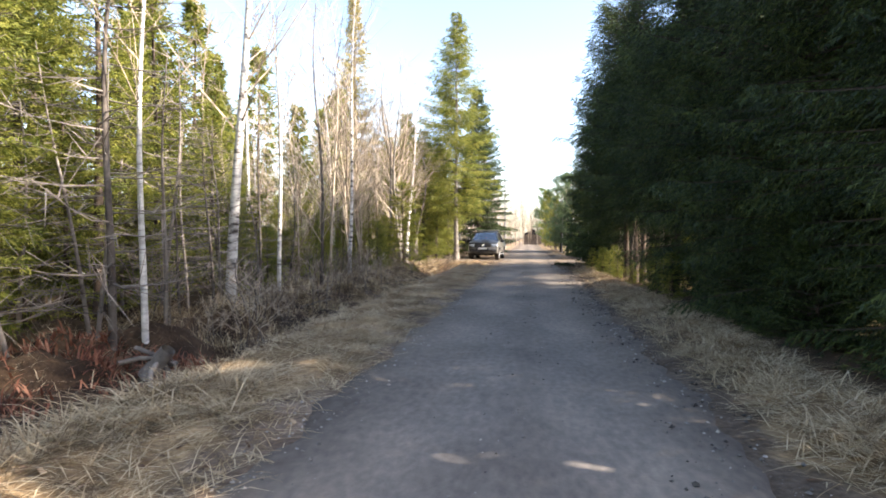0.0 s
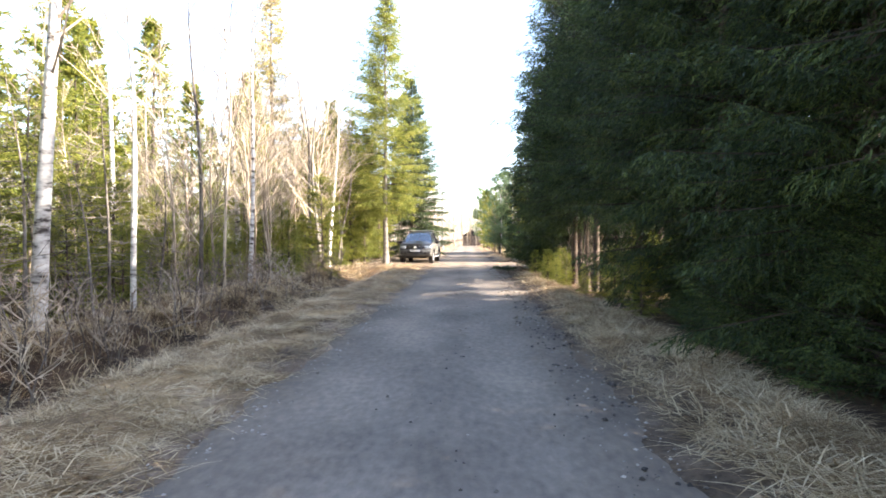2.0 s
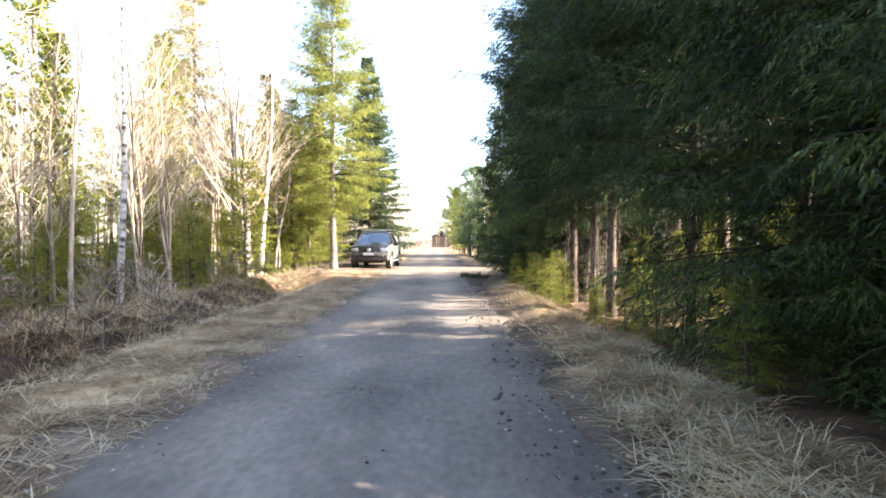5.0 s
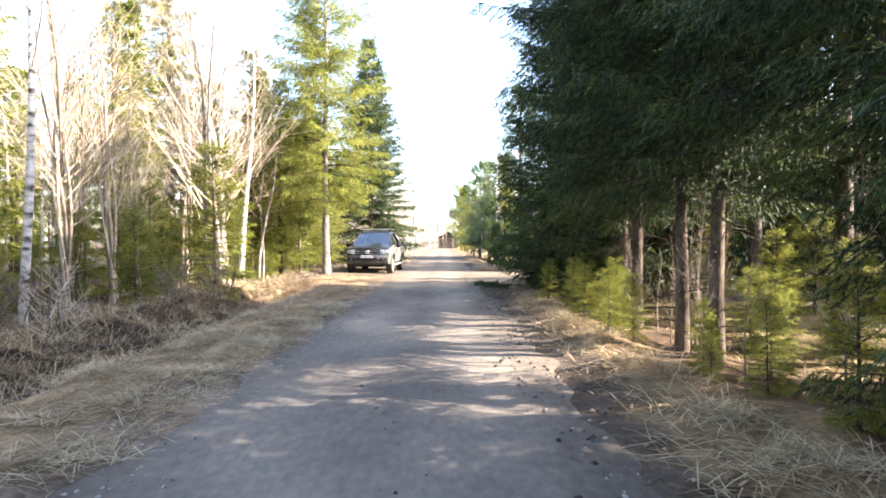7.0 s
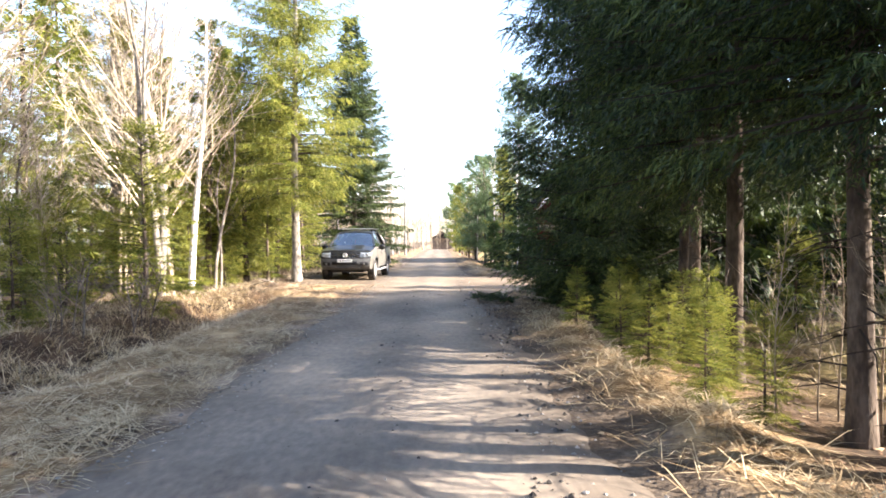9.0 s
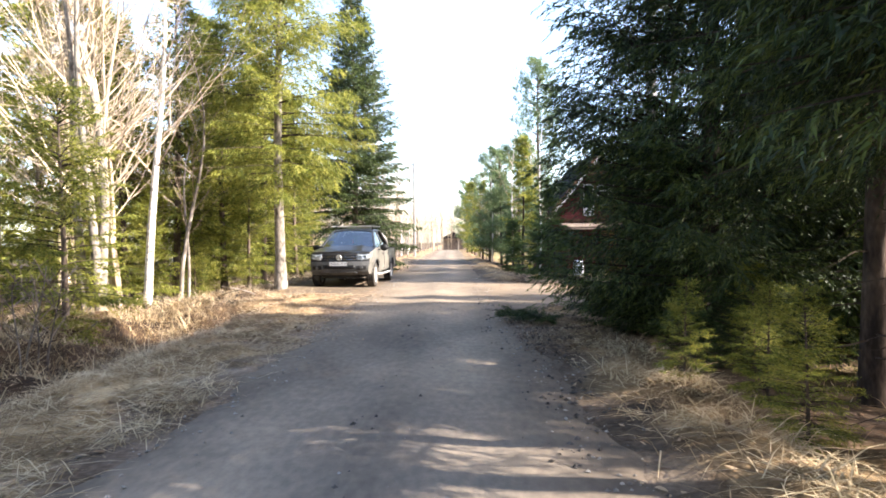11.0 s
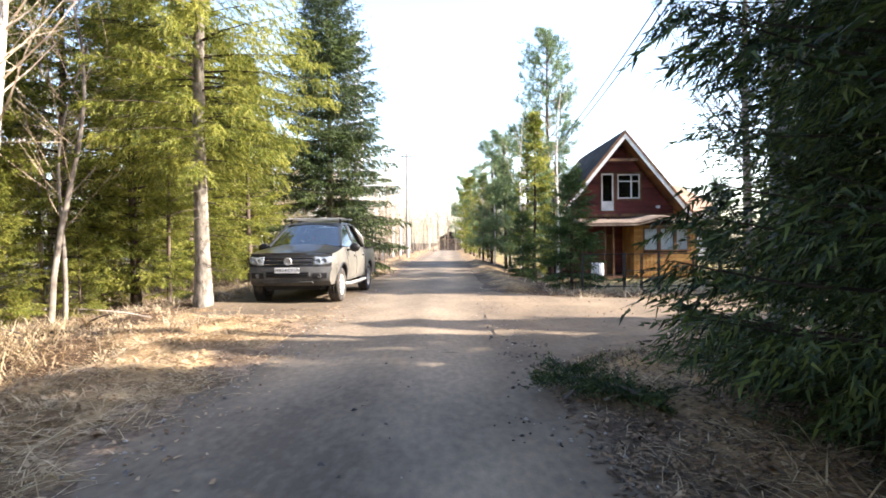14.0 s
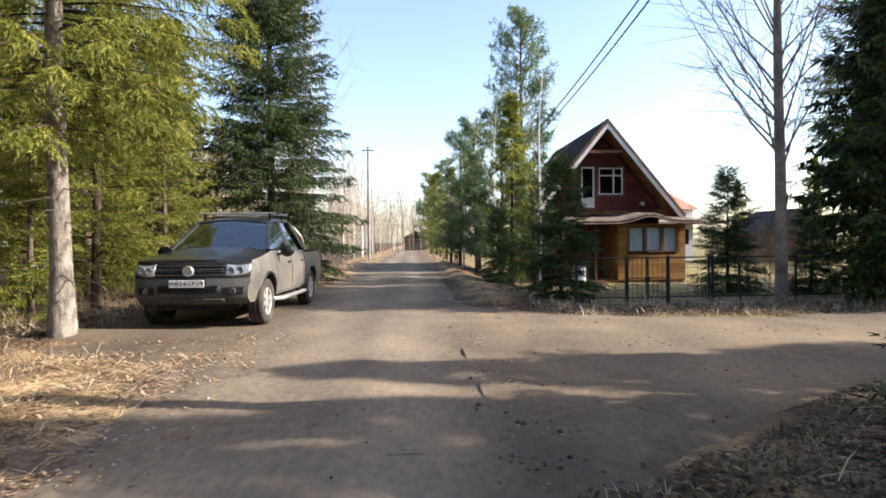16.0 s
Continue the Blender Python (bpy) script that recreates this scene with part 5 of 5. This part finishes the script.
    box("cab_back", -0.88, 0.88, 3.54, 3.60, 0.5, 1.14, M_PAINT, car)
    box("tailgate", -0.90, 0.90, 5.14, 5.22, 0.60, 1.14, M_PAINT, car, "", 0.02)
    box("rear_bumper", -0.92, 0.92, 5.14, 5.32, 0.42, 0.58, M_PLASTIC, car, "", 0.03)
    tube_part("sports_bar", [(-0.84, 3.95, 1.13), (-0.80, 3.78, 1.45), (-0.66, 3.68, 1.66), (0, 3.66, 1.70), (0.66, 3.68, 1.66), (0.80, 3.78, 1.45), (0.84, 3.95, 1.13)], 0.035, M_ALLOY, car, "silver hoop behind the cab")
    box("underbody", -0.62, 0.62, 0.35, 5.1, 0.30, 0.46, M_BLACK, car, "", 0.04)
    box("engine_bay", -0.70, 0.70, 0.35, 1.3, 0.45, 0.95, M_BLACK, car)
    box("cab_floor", -0.84, 0.84, 1.3, 3.5, 0.46, 0.56, M_BLACK, car)
    tube_part("axle", [(-0.8, AX_F, TYRE), (0.8, AX_F, TYRE)], 0.05, M_BLACK, car)
    tube_part("axle", [(-0.8, AX_R, TYRE), (0.8, AX_R, TYRE)], 0.06, M_BLACK, car)
    # inside the cab
    box("dashboard", -0.80, 0.80, 1.45, 1.78, 0.75, 1.10, M_SEAT, car, "", 0.06)
    for sx in (-0.38, 0.38):
        seat = box("front_seat", sx - 0.25, sx + 0.25, 2.35, 2.50, 0.75, 1.33, M_SEAT, car, "dark cloth seat", 0.05)
        box("headrest", sx - 0.14, sx + 0.14, 2.42, 2.52, 1.36, 1.54, M_SEAT, seat, "", 0.04)
    box("rear_seat", -0.70, 0.70, 3.15, 3.32, 0.7, 1.25, M_SEAT, car, "", 0.05)
    ring = [(-0.38 + 0.18 * math.cos(a), 1.93 + 0.07 * math.sin(a), 1.10 + 0.17 * math.sin(a)) for a in np.linspace(0, 2 * math.pi, 22)]
    tube_part("steering_wheel", ring, 0.016, M_PLATE, car, "pale steering wheel", 6)
    box("trinket", -0.02, 0.02, 1.98, 1.99, 1.32, 1.46, M_RED, car, "red trinket hanging in the windscreen", 0.004)
    # roof bars
    for y in (2.22, 3.02):
        rack = tube_part("roof_bar", [(-0.72, y, 1.885), (0.72, y, 1.885)], 0.017, M_ALLOY, car, "silver roof bar")
        for sd in (-1, 1):
            bar("bar_foot", (sd * 0.60, y, 1.74), (sd * 0.60, y, 1.88), 0.05, 0.03, M_BLACK, rack)
    return car


truck = pickup()
truck.matrix_basis = pose(-2.71, 35.8, 0.014, 0, 0, -3.0)

# ---- the wooden house behind the fence ----
M_MAROON = material("maroon_boards", [srgb(72, 36, 34), srgb(92, 46, 42), srgb(112, 60, 54)], 0.5, 0.8, 0.2, 10, vary=0.2, stretch=(0.3, 1, 1))
M_YELLOW = material("yellow_boards", [srgb(112, 78, 38), srgb(138, 99, 50), srgb(158, 122, 70)], 0.5, 0.75, 0.2, 10, vary=0.25, stretch=(0.3, 1, 1))
M_WHITE = material("white_paint", [srgb(196, 194, 190), srgb(216, 214, 210), srgb(226, 224, 220)], 0.4, 0.6, 0.08, 8)
M_ROOF = material("dark_roof_felt", [srgb(34, 32, 34), srgb(48, 45, 46), srgb(64, 60, 60)], 0.6, 0.95, 0.3, 12, spec=0.1)
M_BROWN = material("brown_timber", [srgb(72, 50, 36), srgb(100, 72, 52), srgb(126, 96, 70)], 0.4, 0.85, 0.2, 9, stretch=(1, 1, 0.4))
M_SOFFIT = material("brown_soffit_boards", [srgb(92, 60, 40), srgb(122, 84, 56), srgb(142, 102, 70)], 0.4, 0.85, 0.15, 9)
M_WEATHERED = material("weathered_boards", [srgb(84, 72, 64), srgb(112, 98, 88), srgb(140, 126, 114)], 0.4, 0.9, 0.2, 9)
# near-black colour standing in for the shade of unlit rooms
M_DARKROOM = material("unlit_room_black", [srgb(22, 20, 20), srgb(30, 28, 27), srgb(38, 36, 34)], 0.5, 0.95, 0, 6)
M_CURTAIN = material("white_curtain", [srgb(186, 190, 198), srgb(206, 210, 216), srgb(220, 222, 226)], 0.2, 0.9, 0.1, 5, stretch=(4, 1, 0.3))
M_TAN = material("tan_roof_sheets", [srgb(130, 100, 82), srgb(152, 120, 98), srgb(168, 136, 114)], 0.8, 0.8, 0.1, 10)
M_STEEL = material("weathered_dark_steel", [srgb(38, 36, 36), srgb(54, 50, 50), srgb(74, 68, 66)], 0.2, 0.7, 0.1, 8)
M_POLE = material("weathered_pole", [srgb(108, 104, 102), srgb(138, 134, 130), srgb(160, 156, 150)], 0.25, 0.9, 0.3, 8, stretch=(1, 1, 0.2))

HX, HY = 9.35, 53.5          # the gable's middle and its plane
H0 = float(height(HX, HY)) - 0.05
APEX, EAVE_Z, EAVE_X = 6.45, 2.3, 3.4


def prism(name, pts, y0, y1, mat, parent, label=""):
    """A flat outline in x and z drawn out from y0 to y1."""
    bm = bmesh.new()
    a = [bm.verts.new((x, y0, z)) for x, z in pts]
    b = [bm.verts.new((x, y1, z)) for x, z in pts]
    bm.faces.new(a)
    bm.faces.new(b[::-1])
    for i in range(len(pts)):
        j = (i + 1) % len(pts)
        bm.faces.new((a[j], a[i], b[i], b[j]))
    bmesh.ops.recalc_face_normals(bm, faces=bm.faces)
    return part(name, bm, mat, parent, label)


def house():
    h = tagged(new("wooden_house"), "two-storey maroon wooden house with a steep gable roof and yellow porch", "house")
    slope = (APEX - EAVE_Z) / EAVE_X

    def roof_x(z):
        return (APEX - z) / slope
    # gable wall, built of boards between openings
    wx = 2.75
    holes = [(-0.95, -0.23, 2.78, 4.72), (-0.15, 1.13, 3.38, 4.72)]
    z = H0 + 0.25
    while z < APEX - 0.35:
        z1 = z + 0.155
        w0 = min(wx, roof_x(z1) - 0.12)
        if w0 < 0.15:
            break
        cuts = sorted([(a, b) for a, b, c, d in holes if c < z + 0.08 < d])
        x = -w0
        for a, b in cuts + [(w0, w0)]:
            if a - x > 0.02:
                box("board", HX + x, HX + a, HY, HY + 0.04 + 0.006 * ((int(z * 100)) % 3), z + 0.004, z1 - 0.004, M_MAROON, h)
            x = b
        z = z1
    # dark sheet behind the boards, in place of the rooms' shade
    prism("unlit_room_sheet", [(HX - wx, H0), (HX + wx, H0), (HX + wx, min(APEX, APEX - wx * slope)), (HX, APEX - 0.25), (HX - wx, APEX - wx * slope)], HY + 0.95, HY + 1.05, M_DARKROOM, h)
    for sd in (-1, 1):
        box("side_wall", *sorted((HX + sd * wx, HX + sd * (wx - 0.15))), HY + 0.05, HY + 8, H0 - 0.3, EAVE_Z + 0.75, M_MAROON, h)
        # roof slab with thickness, overhanging the gable
        n = Vector((sd * slope, 0, 1)).normalized()
        e, a = Vector((HX + sd * EAVE_X, 0, EAVE_Z)), Vector((HX, 0, APEX))
        for nm, y0, y1, o0, o1, mt in (("roof", HY - 1.05, HY + 8.6, 0.06, 0.16, M_ROOF), ("soffit", HY - 1.0, HY + 8.5, 0.0, 0.056, M_SOFFIT), ("verge_board", HY - 1.12, HY - 1.055, -0.10, 0.05, M_WHITE), ("roof_edge", HY - 1.14, HY - 1.055, 0.054, 0.17, M_BROWN)):
            pts = [e + n * o0, e + n * o1, a + Vector((0, 0, o1 / n.z)), a + Vector((0, 0, o0 / n.z))]
            prism(nm, [(p.x, p.z) for p in pts], y0, y1, mt, h, {"roof": "dark steep roof", "verge_board": "white-painted verge board", "soffit": "", "roof_edge": ""}[nm])
    box("back_wall", HX - wx, HX + wx, HY + 7.9, HY + 8, H0, EAVE_Z + 0.7, M_MAROON, h)
    box("collar_beam", HX - 0.8, HX + 0.65, HY - 1.02, HY - 0.90, 5.2, 5.33, M_BROWN, h)
    box("floor_beam", HX - 2.9, HX + 2.9, HY - 0.12, HY - 0.01, 2.52, 2.66, M_BROWN, h)
    for k in range(9):
        box("joist_end", HX - 2.2 + k * 0.5, HX - 2.08 + k * 0.5, HY - 0.42, HY - 0.01, 2.38, 2.5, M_BROWN, h)
    # balcony door and window above
    def frame_of(nm, x0, x1, z0, z1, t, mat, parent, y0, y1):
        f = bmesh.new()
        box_bm(x0, x1, y0, y1, z1 - t, z1, 0.004, f)
        box_bm(x0, x1, y0, y1, z0, z0 + t, 0.004, f)
        box_bm(x0, x0 + t, y0 + 0.001, y1 - 0.001, z0 + t, z1 - t, 0.004, f)
        box_bm(x1 - t, x1, y0 + 0.001, y1 - 0.001, z0 + t, z1 - t, 0.004, f)
        return part(nm, f, mat, parent)
    WX = HX + 0.45
    win = frame_of("window", WX - 0.62, WX + 0.70, 3.34, 4.76, 0.09, M_BROWN, h, HY - 0.05, HY + 0.08)
    sash = frame_of("sash", WX - 0.53, WX + 0.61, 3.43, 4.67, 0.06, M_WHITE, win, HY - 0.02, HY + 0.04)
    box("mullion", WX + 0.14, WX + 0.21, HY - 0.025, HY + 0.035, 3.49, 4.61, M_WHITE, win)
    box("transom", WX - 0.47, WX + 0.55, HY - 0.024, HY + 0.034, 4.28, 4.34, M_WHITE, win)
    grid_part("pane", [WX - 0.47, WX + 0.55], [3.49, 4.61], lambda x, z: (x, HY + 0.008, z), M_WINGLASS, win).visible_shadow = False
    door = frame_of("balcony_door", WX - 1.42, WX - 0.66, 2.76, 4.78, 0.07, M_BROWN, h, HY - 0.05, HY + 0.08)
    frame_of("leaf_frame", WX - 1.35, WX - 0.73, 2.83, 4.71, 0.07, M_WHITE, door, HY - 0.03, HY + 0.03)
    box("lower_panel", WX - 1.28, WX - 0.80, HY - 0.01, HY + 0.02, 2.9, 3.3, M_WHITE, door, "white lower panel")
    grid_part("pane", [WX - 1.28, WX - 0.80], [3.3, 4.64], lambda x, z: (x, HY + 0.004, z), M_WINGLASS, door).visible_shadow = False
    box("wall_lamp", HX + 1.85, HX + 2.03, HY - 0.16, HY - 0.005, 2.92, 3.06, M_WHITE, h, "small white lamp", 0.02)
    # porch: yellow boarded bay, open doorway, low roof with a rounded dormer
    py0, py1 = HY - 1.9, HY
    bx0, bx1 = HX + 0.15, HX + 3.1
    z = H0 + 0.18
    while z < 2.0:
        z1 = min(z + 0.14, 2.02)
        solid = not (0.72 < z < 1.80)
        spans = [(bx0, bx1)] if solid else [(bx0, bx0 + 0.42), (bx1 - 0.42, bx1)]
        for a, b in spans:
            box("porch_board", a, b, py0, py0 + 0.05, z + 0.003, z1 - 0.003, M_YELLOW, h)
        z = z1
    # dark sheet behind the curtains, in place of the porch's shade
    box("unlit_porch_sheet", bx0 + 0.05, bx1 - 0.05, py0 + 0.25, py0 + 0.29, H0 + 0.1, 2.0, M_DARKROOM, h)
    for sx in (bx0, bx1 - 0.06):
        box("porch_side", sx, sx + 0.06, py0 + 0.055, py1 - 0.01, H0 + 0.1, 2.0, M_YELLOW, h)
    for k in range(3):
        a = bx0 + 0.45 + k * 0.76
        pw = frame_of("porch_window", a - 0.03, a + 0.73, 0.78, 1.92, 0.07, M_BROWN, h, py0 - 0.03, py0 + 0.07)
        box("curtain", a + 0.05, a + 0.65, py0 + 0.085, py0 + 0.10, 0.86, 1.84, M_CURTAIN, pw, "white curtain")
        grid_part("pane", [a + 0.04, a + 0.66], [0.85, 1.85], lambda x, z: (x, py0 + 0.022, z), M_WINGLASS, pw).visible_shadow = False
    for x in (HX - 2.15, HX - 1.25, HX - 0.85):
        box("porch_post", x, x + 0.09, py0 + 0.02, py0 + 0.11, H0 + 0.05, 2.0, M_BROWN, h)
    box("porch_floor", HX - 2.3, HX + 3.0, py0 + 0.06, py1, H0 + 0.02, H0 + 0.2, M_BROWN, h)
    box("door_leaf", HX - 1.15, HX - 0.35, py1 - 0.06, py1 - 0.01, H0 + 0.2, H0 + 2.2, M_BROWN, h)

    def porch_roof(x, v):
        lift = 0.30 * math.exp(-((x - (HX + 1.4)) / 0.75) ** 2)
        y = HY - 2.35 + 2.35 * v
        return (x, y, 2.06 + 0.30 * v + lift * (1 - 0.5 * v))
    grid_part("porch_roof", np.linspace(HX - 2.5, HX + 3.7, 26), [0, 0.5, 1], porch_roof, M_WEATHERED, h, "grey-brown porch roof with a bowed front", thick=0.10)
    grid_part("porch_gutter", np.linspace(HX - 2.5, HX + 3.7, 26), [0, 1], lambda x, v: (x, HY - 2.37, porch_roof(x, 0)[2] - 0.08 + 0.07 * v), M_WEATHERED, h, thick=0.02)
    for k in range(3):
        box("step", HX - 1.5, HX - 0.5, py0 - 0.28 * (k + 1), py0 - 0.28 * k, H0 - 0.05, H0 + 0.16 - 0.055 * k, M_BROWN, h)
    return h


house()
tub = tagged(new("plastic_barrel"), "white and blue plastic barrel on the porch step", "barrel")
lathe("body", [(0, 0.0), (0, 0.26), (0.05, 0.28), (0.4, 0.29), (0.75, 0.28), (0.82, 0.26), (0.82, 0.0)], M_CURTAIN, tub, n=20, axis="z")
tub.location = (HX - 1.75, HY - 2.5, float(height(HX - 1.75, HY - 2.5)))

# the next house, of which the roof and upper wall show
nb = tagged(new("neighbour_house"), "pale house with a tan hipped roof behind the wooden house", "house")
NX, NY = 22.2, 76.0
bm = bmesh.new()
ends = [bm.verts.new(p) for p in ((NX - 5, NY, 3.9), (NX + 3.2, NY, 3.9), (NX + 3.2, NY + 8, 3.9), (NX - 5, NY + 8, 3.9))]
ridge = [bm.verts.new((NX - 2, NY + 4, 6.6)), bm.verts.new((NX + 0.6, NY + 4, 6.6))]
for f in ((ends[0], ends[1], ridge[1], ridge[0]), (ends[1], ends[2], ridge[1]), (ends[2], ends[3], ridge[0], ridge[1]), (ends[3], ends[0], ridge[0]), (ends[3], ends[2], ends[1], ends[0])):
    bm.faces.new(f)
bmesh.ops.recalc_face_normals(bm, faces=bm.faces)
part("roof", bm, M_TAN, nb)
box("wall", NX - 4.6, NX + 2.8, NY + 0.4, NY + 7.6, -0.8, 3.88, M_WHITE, nb)
box("lower_roof", NX - 4.6, NX + 5.0, NY - 1.6, NY + 0.39, 2.6, 2.8, M_TAN, nb)
# window coloured near-black for the unlit room behind it
box("window", NX + 1.4, NX + 2.4, NY + 0.34, NY + 0.42, 0.9, 2.2, M_DARKROOM, nb)
shed = tagged(new("garden_shed"), "low dark-roofed shed beyond the garden", "shed")
box("wall", 27, 33, 70, 75, -0.8, 1.7, M_BROWN, shed)
prism("roof", [(26.5, 1.7), (33.5, 1.7), (30, 3.6)], 69.6, 75.4, M_ROOF, shed)
barn = tagged(new("distant_shed"), "small reddish-brown board shed closing the end of the track", "shed")
box("wall", -0.6, 3.0, 122, 126, -0.3, 2.0, M_WEATHERED, barn)
prism("roof", [(-1.0, 2.0), (3.4, 2.0), (1.2, 3.2)], 121.5, 126.5, M_ROOF, barn)

# ---- fence, gate, poles and wires ----


def fence_run(xs, y, label):
    f = tagged(new("garden_fence"), label, "fence", group="garden fence")
    for x in xs:
        z = float(height(x, y))
        tube_part("post", [(x, y, z - 0.2), (x, y, 0.98)], 0.03, M_STEEL, f)
    for z in (0.93, 0.06):
        tube_part("rail", [(x, y, z) for x in (xs[0], xs[-1])], 0.016, M_STEEL, f)
    for k in range(1, int((xs[-1] - xs[0]) / 0.22)):
        x = xs[0] + 0.22 * k
        tube_part("mesh_wire", [(x, y, 0.06), (x, y, 0.93)], 0.0028, M_STEEL, f, sides=4)
    for z in (0.22, 0.38, 0.54, 0.70, 0.82):
        tube_part("mesh_wire", [(xs[0], y, z), (xs[-1], y, z)], 0.0028, M_STEEL, f, sides=4)
    return f


FY = 39.6
fence_run([4.25, 5.37], FY, "dark steel garden fence with thin wire mesh")
fence_run([6.33, 7.25, 7.33, 7.95, 9.25, 10.6, 11.9, 13.2], FY, "dark steel garden fence with thin wire mesh")
gate = tagged(new("garden_gate"), "closed dark steel two-leaf garden gate with upright bars", "gate")
for a, b in ((5.41, 5.83), (5.87, 6.29)):
    leaf = new("leaf")
    leaf.parent = gate
    for x in (a, b):
        tube_part("stile", [(x, FY, -0.06), (x, FY, 0.95)], 0.018, M_STEEL, leaf)
    for z in (0.05, 0.48, 0.93):
        tube_part("cross_bar", [(a, FY, z), (b, FY, z)], 0.012, M_STEEL, leaf)
    for k in range(1, 4):
        tube_part("upright", [(a + (b - a) * k / 4, FY, 0.05), (a + (b - a) * k / 4, FY, 0.93)], 0.006, M_STEEL, leaf, sides=5)
box("latch", 5.80, 5.90, FY - 0.04, FY + 0.03, 0.40, 0.50, M_STEEL, gate, "", 0.006)


def pole(x, y, top, r, label):
    p = tagged(new("utility_pole"), label, "utility pole")
    z = float(height(x, y))
    zs = np.linspace(z - 0.3, top, 9)
    V, F = tubes([np.stack([np.full(9, x), np.full(9, y), zs], -1)], [np.linspace(r, r * 0.78, 9)], 12)
    mesh_part("shaft", V, F, M_POLE, p, smooth=True)
    bar("cross_arm", (x - 0.45, y, top - 0.3), (x + 0.45, y, top - 0.3), 0.08, 0.08, M_STEEL, p)
    for dx in (-0.38, 0.0, 0.38):
        iz = lathe("insulator", [(0, 0.0), (0, 0.03), (0.05, 0.045), (0.07, 0.03), (0.12, 0.04), (0.14, 0.0)], M_WHITE, p, n=10, axis="z")
        iz.location = (x + dx, y, top - 0.26)
    return p


pole(4.75, 31.1, 6.5, 0.13, "grey weathered utility pole beside the last spruce")
pole(5.4, 68.0, 6.5, 0.12, "grey utility pole far along the track")
pole(-2.7, 72.6, 8.8, 0.11, "slim grey utility pole on the far verge")


def wire(name, a, b, sag, r=0.012):
    t = np.linspace(0, 1, 24)
    pts = np.array(a)[None] * (1 - t)[:, None] + np.array(b)[None] * t[:, None]
    pts[:, 2] -= sag * 4 * t * (1 - t)
    return tagged(tube_part(name, pts, r, M_BLACK, sides=5), "thin black overhead cable between the poles", "cable", group="overhead cables")


for dx in (-0.1, 0.1):
    wire("overhead_cable", (4.75 + dx, 31.1, 6.35), (5.4 + dx, 68.0, 6.35), 1.3, 0.016)
    wire("overhead_cable", (4.75 + dx, 31.1, 6.35), (7.6 + dx, -12.0, 6.6), 0.9)

# cut spruce boughs at the junction's corner, with dead wood in the ditch
rb = np.random.default_rng(77)


def cut_bough(x, y, turn, L):
    b = tagged(new("cut_bough"), "cut green spruce bough lying on the ground", "branch", group="cut boughs")
    s = np.linspace(0, 1, 8)
    z0 = float(height(x, y))
    pts = np.stack([L * s, 0.08 * np.sin(3 * s), 0.05 + 0.07 * np.sin(3 * s)], -1)
    V, F = tubes([pts], [0.012 * (1 - s) + 0.004], 5)
    mesh_part("stem", V, F, M_DEADWOOD, b)
    n = 46
    t = 0.1 + 0.9 * rb.random(n)
    p = np.stack([np.interp(t, s, pts[:, c]) for c in range(3)], -1)
    sd = rb.choice([-1, 1], n)
    d = unit(np.stack([0.7 + 0 * t, sd * (0.5 + 0.4 * rb.random(n)), 0.12 * rb.normal(size=n) + 0.05], -1))
    V, F = needles(p, d, (0.15 + 0.4 * (1.05 - t)) * (0.7 + 0.5 * rb.random(n)), rb, 22, 0.05, 0.006, 0.8)
    tagged(mesh_part("foliage", V, F, M_NEEDLE_DARK, b), kind="stuff")
    b.matrix_basis = pose(x, y, z0, 0, 0, turn)
    return b


for x, y, tn, L in ((1.5, 28.4, 10, 0.6), (1.9, 28.7, 170, 0.5), (1.8, 28.3, -40, 0.45), (2.1, 28.1, 120, 0.5), (1.6, 28.9, 60, 0.4)):
    cut_bough(x, y, tn, L)


def fallen_stick(x, y, turn, L, r, rise):
    s = np.linspace(0, 1, 8)
    k = rb.normal(size=3)
    pts = np.stack([L * s, 0.05 * L * np.sin(2.5 * s + k[0]), r * 0.6 + rise * s + 0.02 * L * np.sin(3 * s + k[1])], -1)
    V, F = tubes([pts], [r * (1 - 0.7 * s)], 6)
    o = mesh_part("fallen_branch", V, F, M_DEADWOOD, smooth=True)
    o.matrix_basis = pose(x, y, float(height(x, y)), 0, 0, turn)
    return tagged(o, "grey dead branch lying among the weeds", "branch", group="fallen branches")


for k in range(34):
    fallen_stick(-4.0 - 3.6 * rb.random(), 2 + 40 * rb.random(), rb.random() * 360, 0.6 + 1.6 * rb.random(), 0.010 + 0.022 * rb.random() ** 2, 0.35 * rb.random())
for x, y, tn, L in ((0.4, 30.5, 10, 0.35), (-1.0, 29.8, 120, 0.4), (-1.9, 33.2, 170, 0.5), (1.9, 33.9, 30, 0.3), (-0.5, 7.2, 20, 0.35)):
    fallen_stick(x, y, tn, L, 0.007, 0.0)
stump = tagged(new("tree_stump"), "grey weathered stump with splayed roots", "stump")
V, F = tubes([np.array([[0, 0, -0.15], [0, 0, 0.1], [0.02, 0.0, 0.34]])], [np.array([0.16, 0.12, 0.10])], 10)
mesh_part("stem", V, F, M_DEADWOOD, stump, smooth=True)
for k in range(5):
    a = k * 1.26
    tube_part("root", [(0.05 * math.cos(a), 0.05 * math.sin(a), 0.15), (0.25 * math.cos(a), 0.25 * math.sin(a), 0.06), (0.5 * math.cos(a + 0.3), 0.5 * math.sin(a + 0.3), -0.03)], 0.035, M_DEADWOOD, stump)
stump.matrix_basis = pose(-5.1, 7.4, float(height(-5.1, 7.4)) + 0.08, 0, 35, 0)
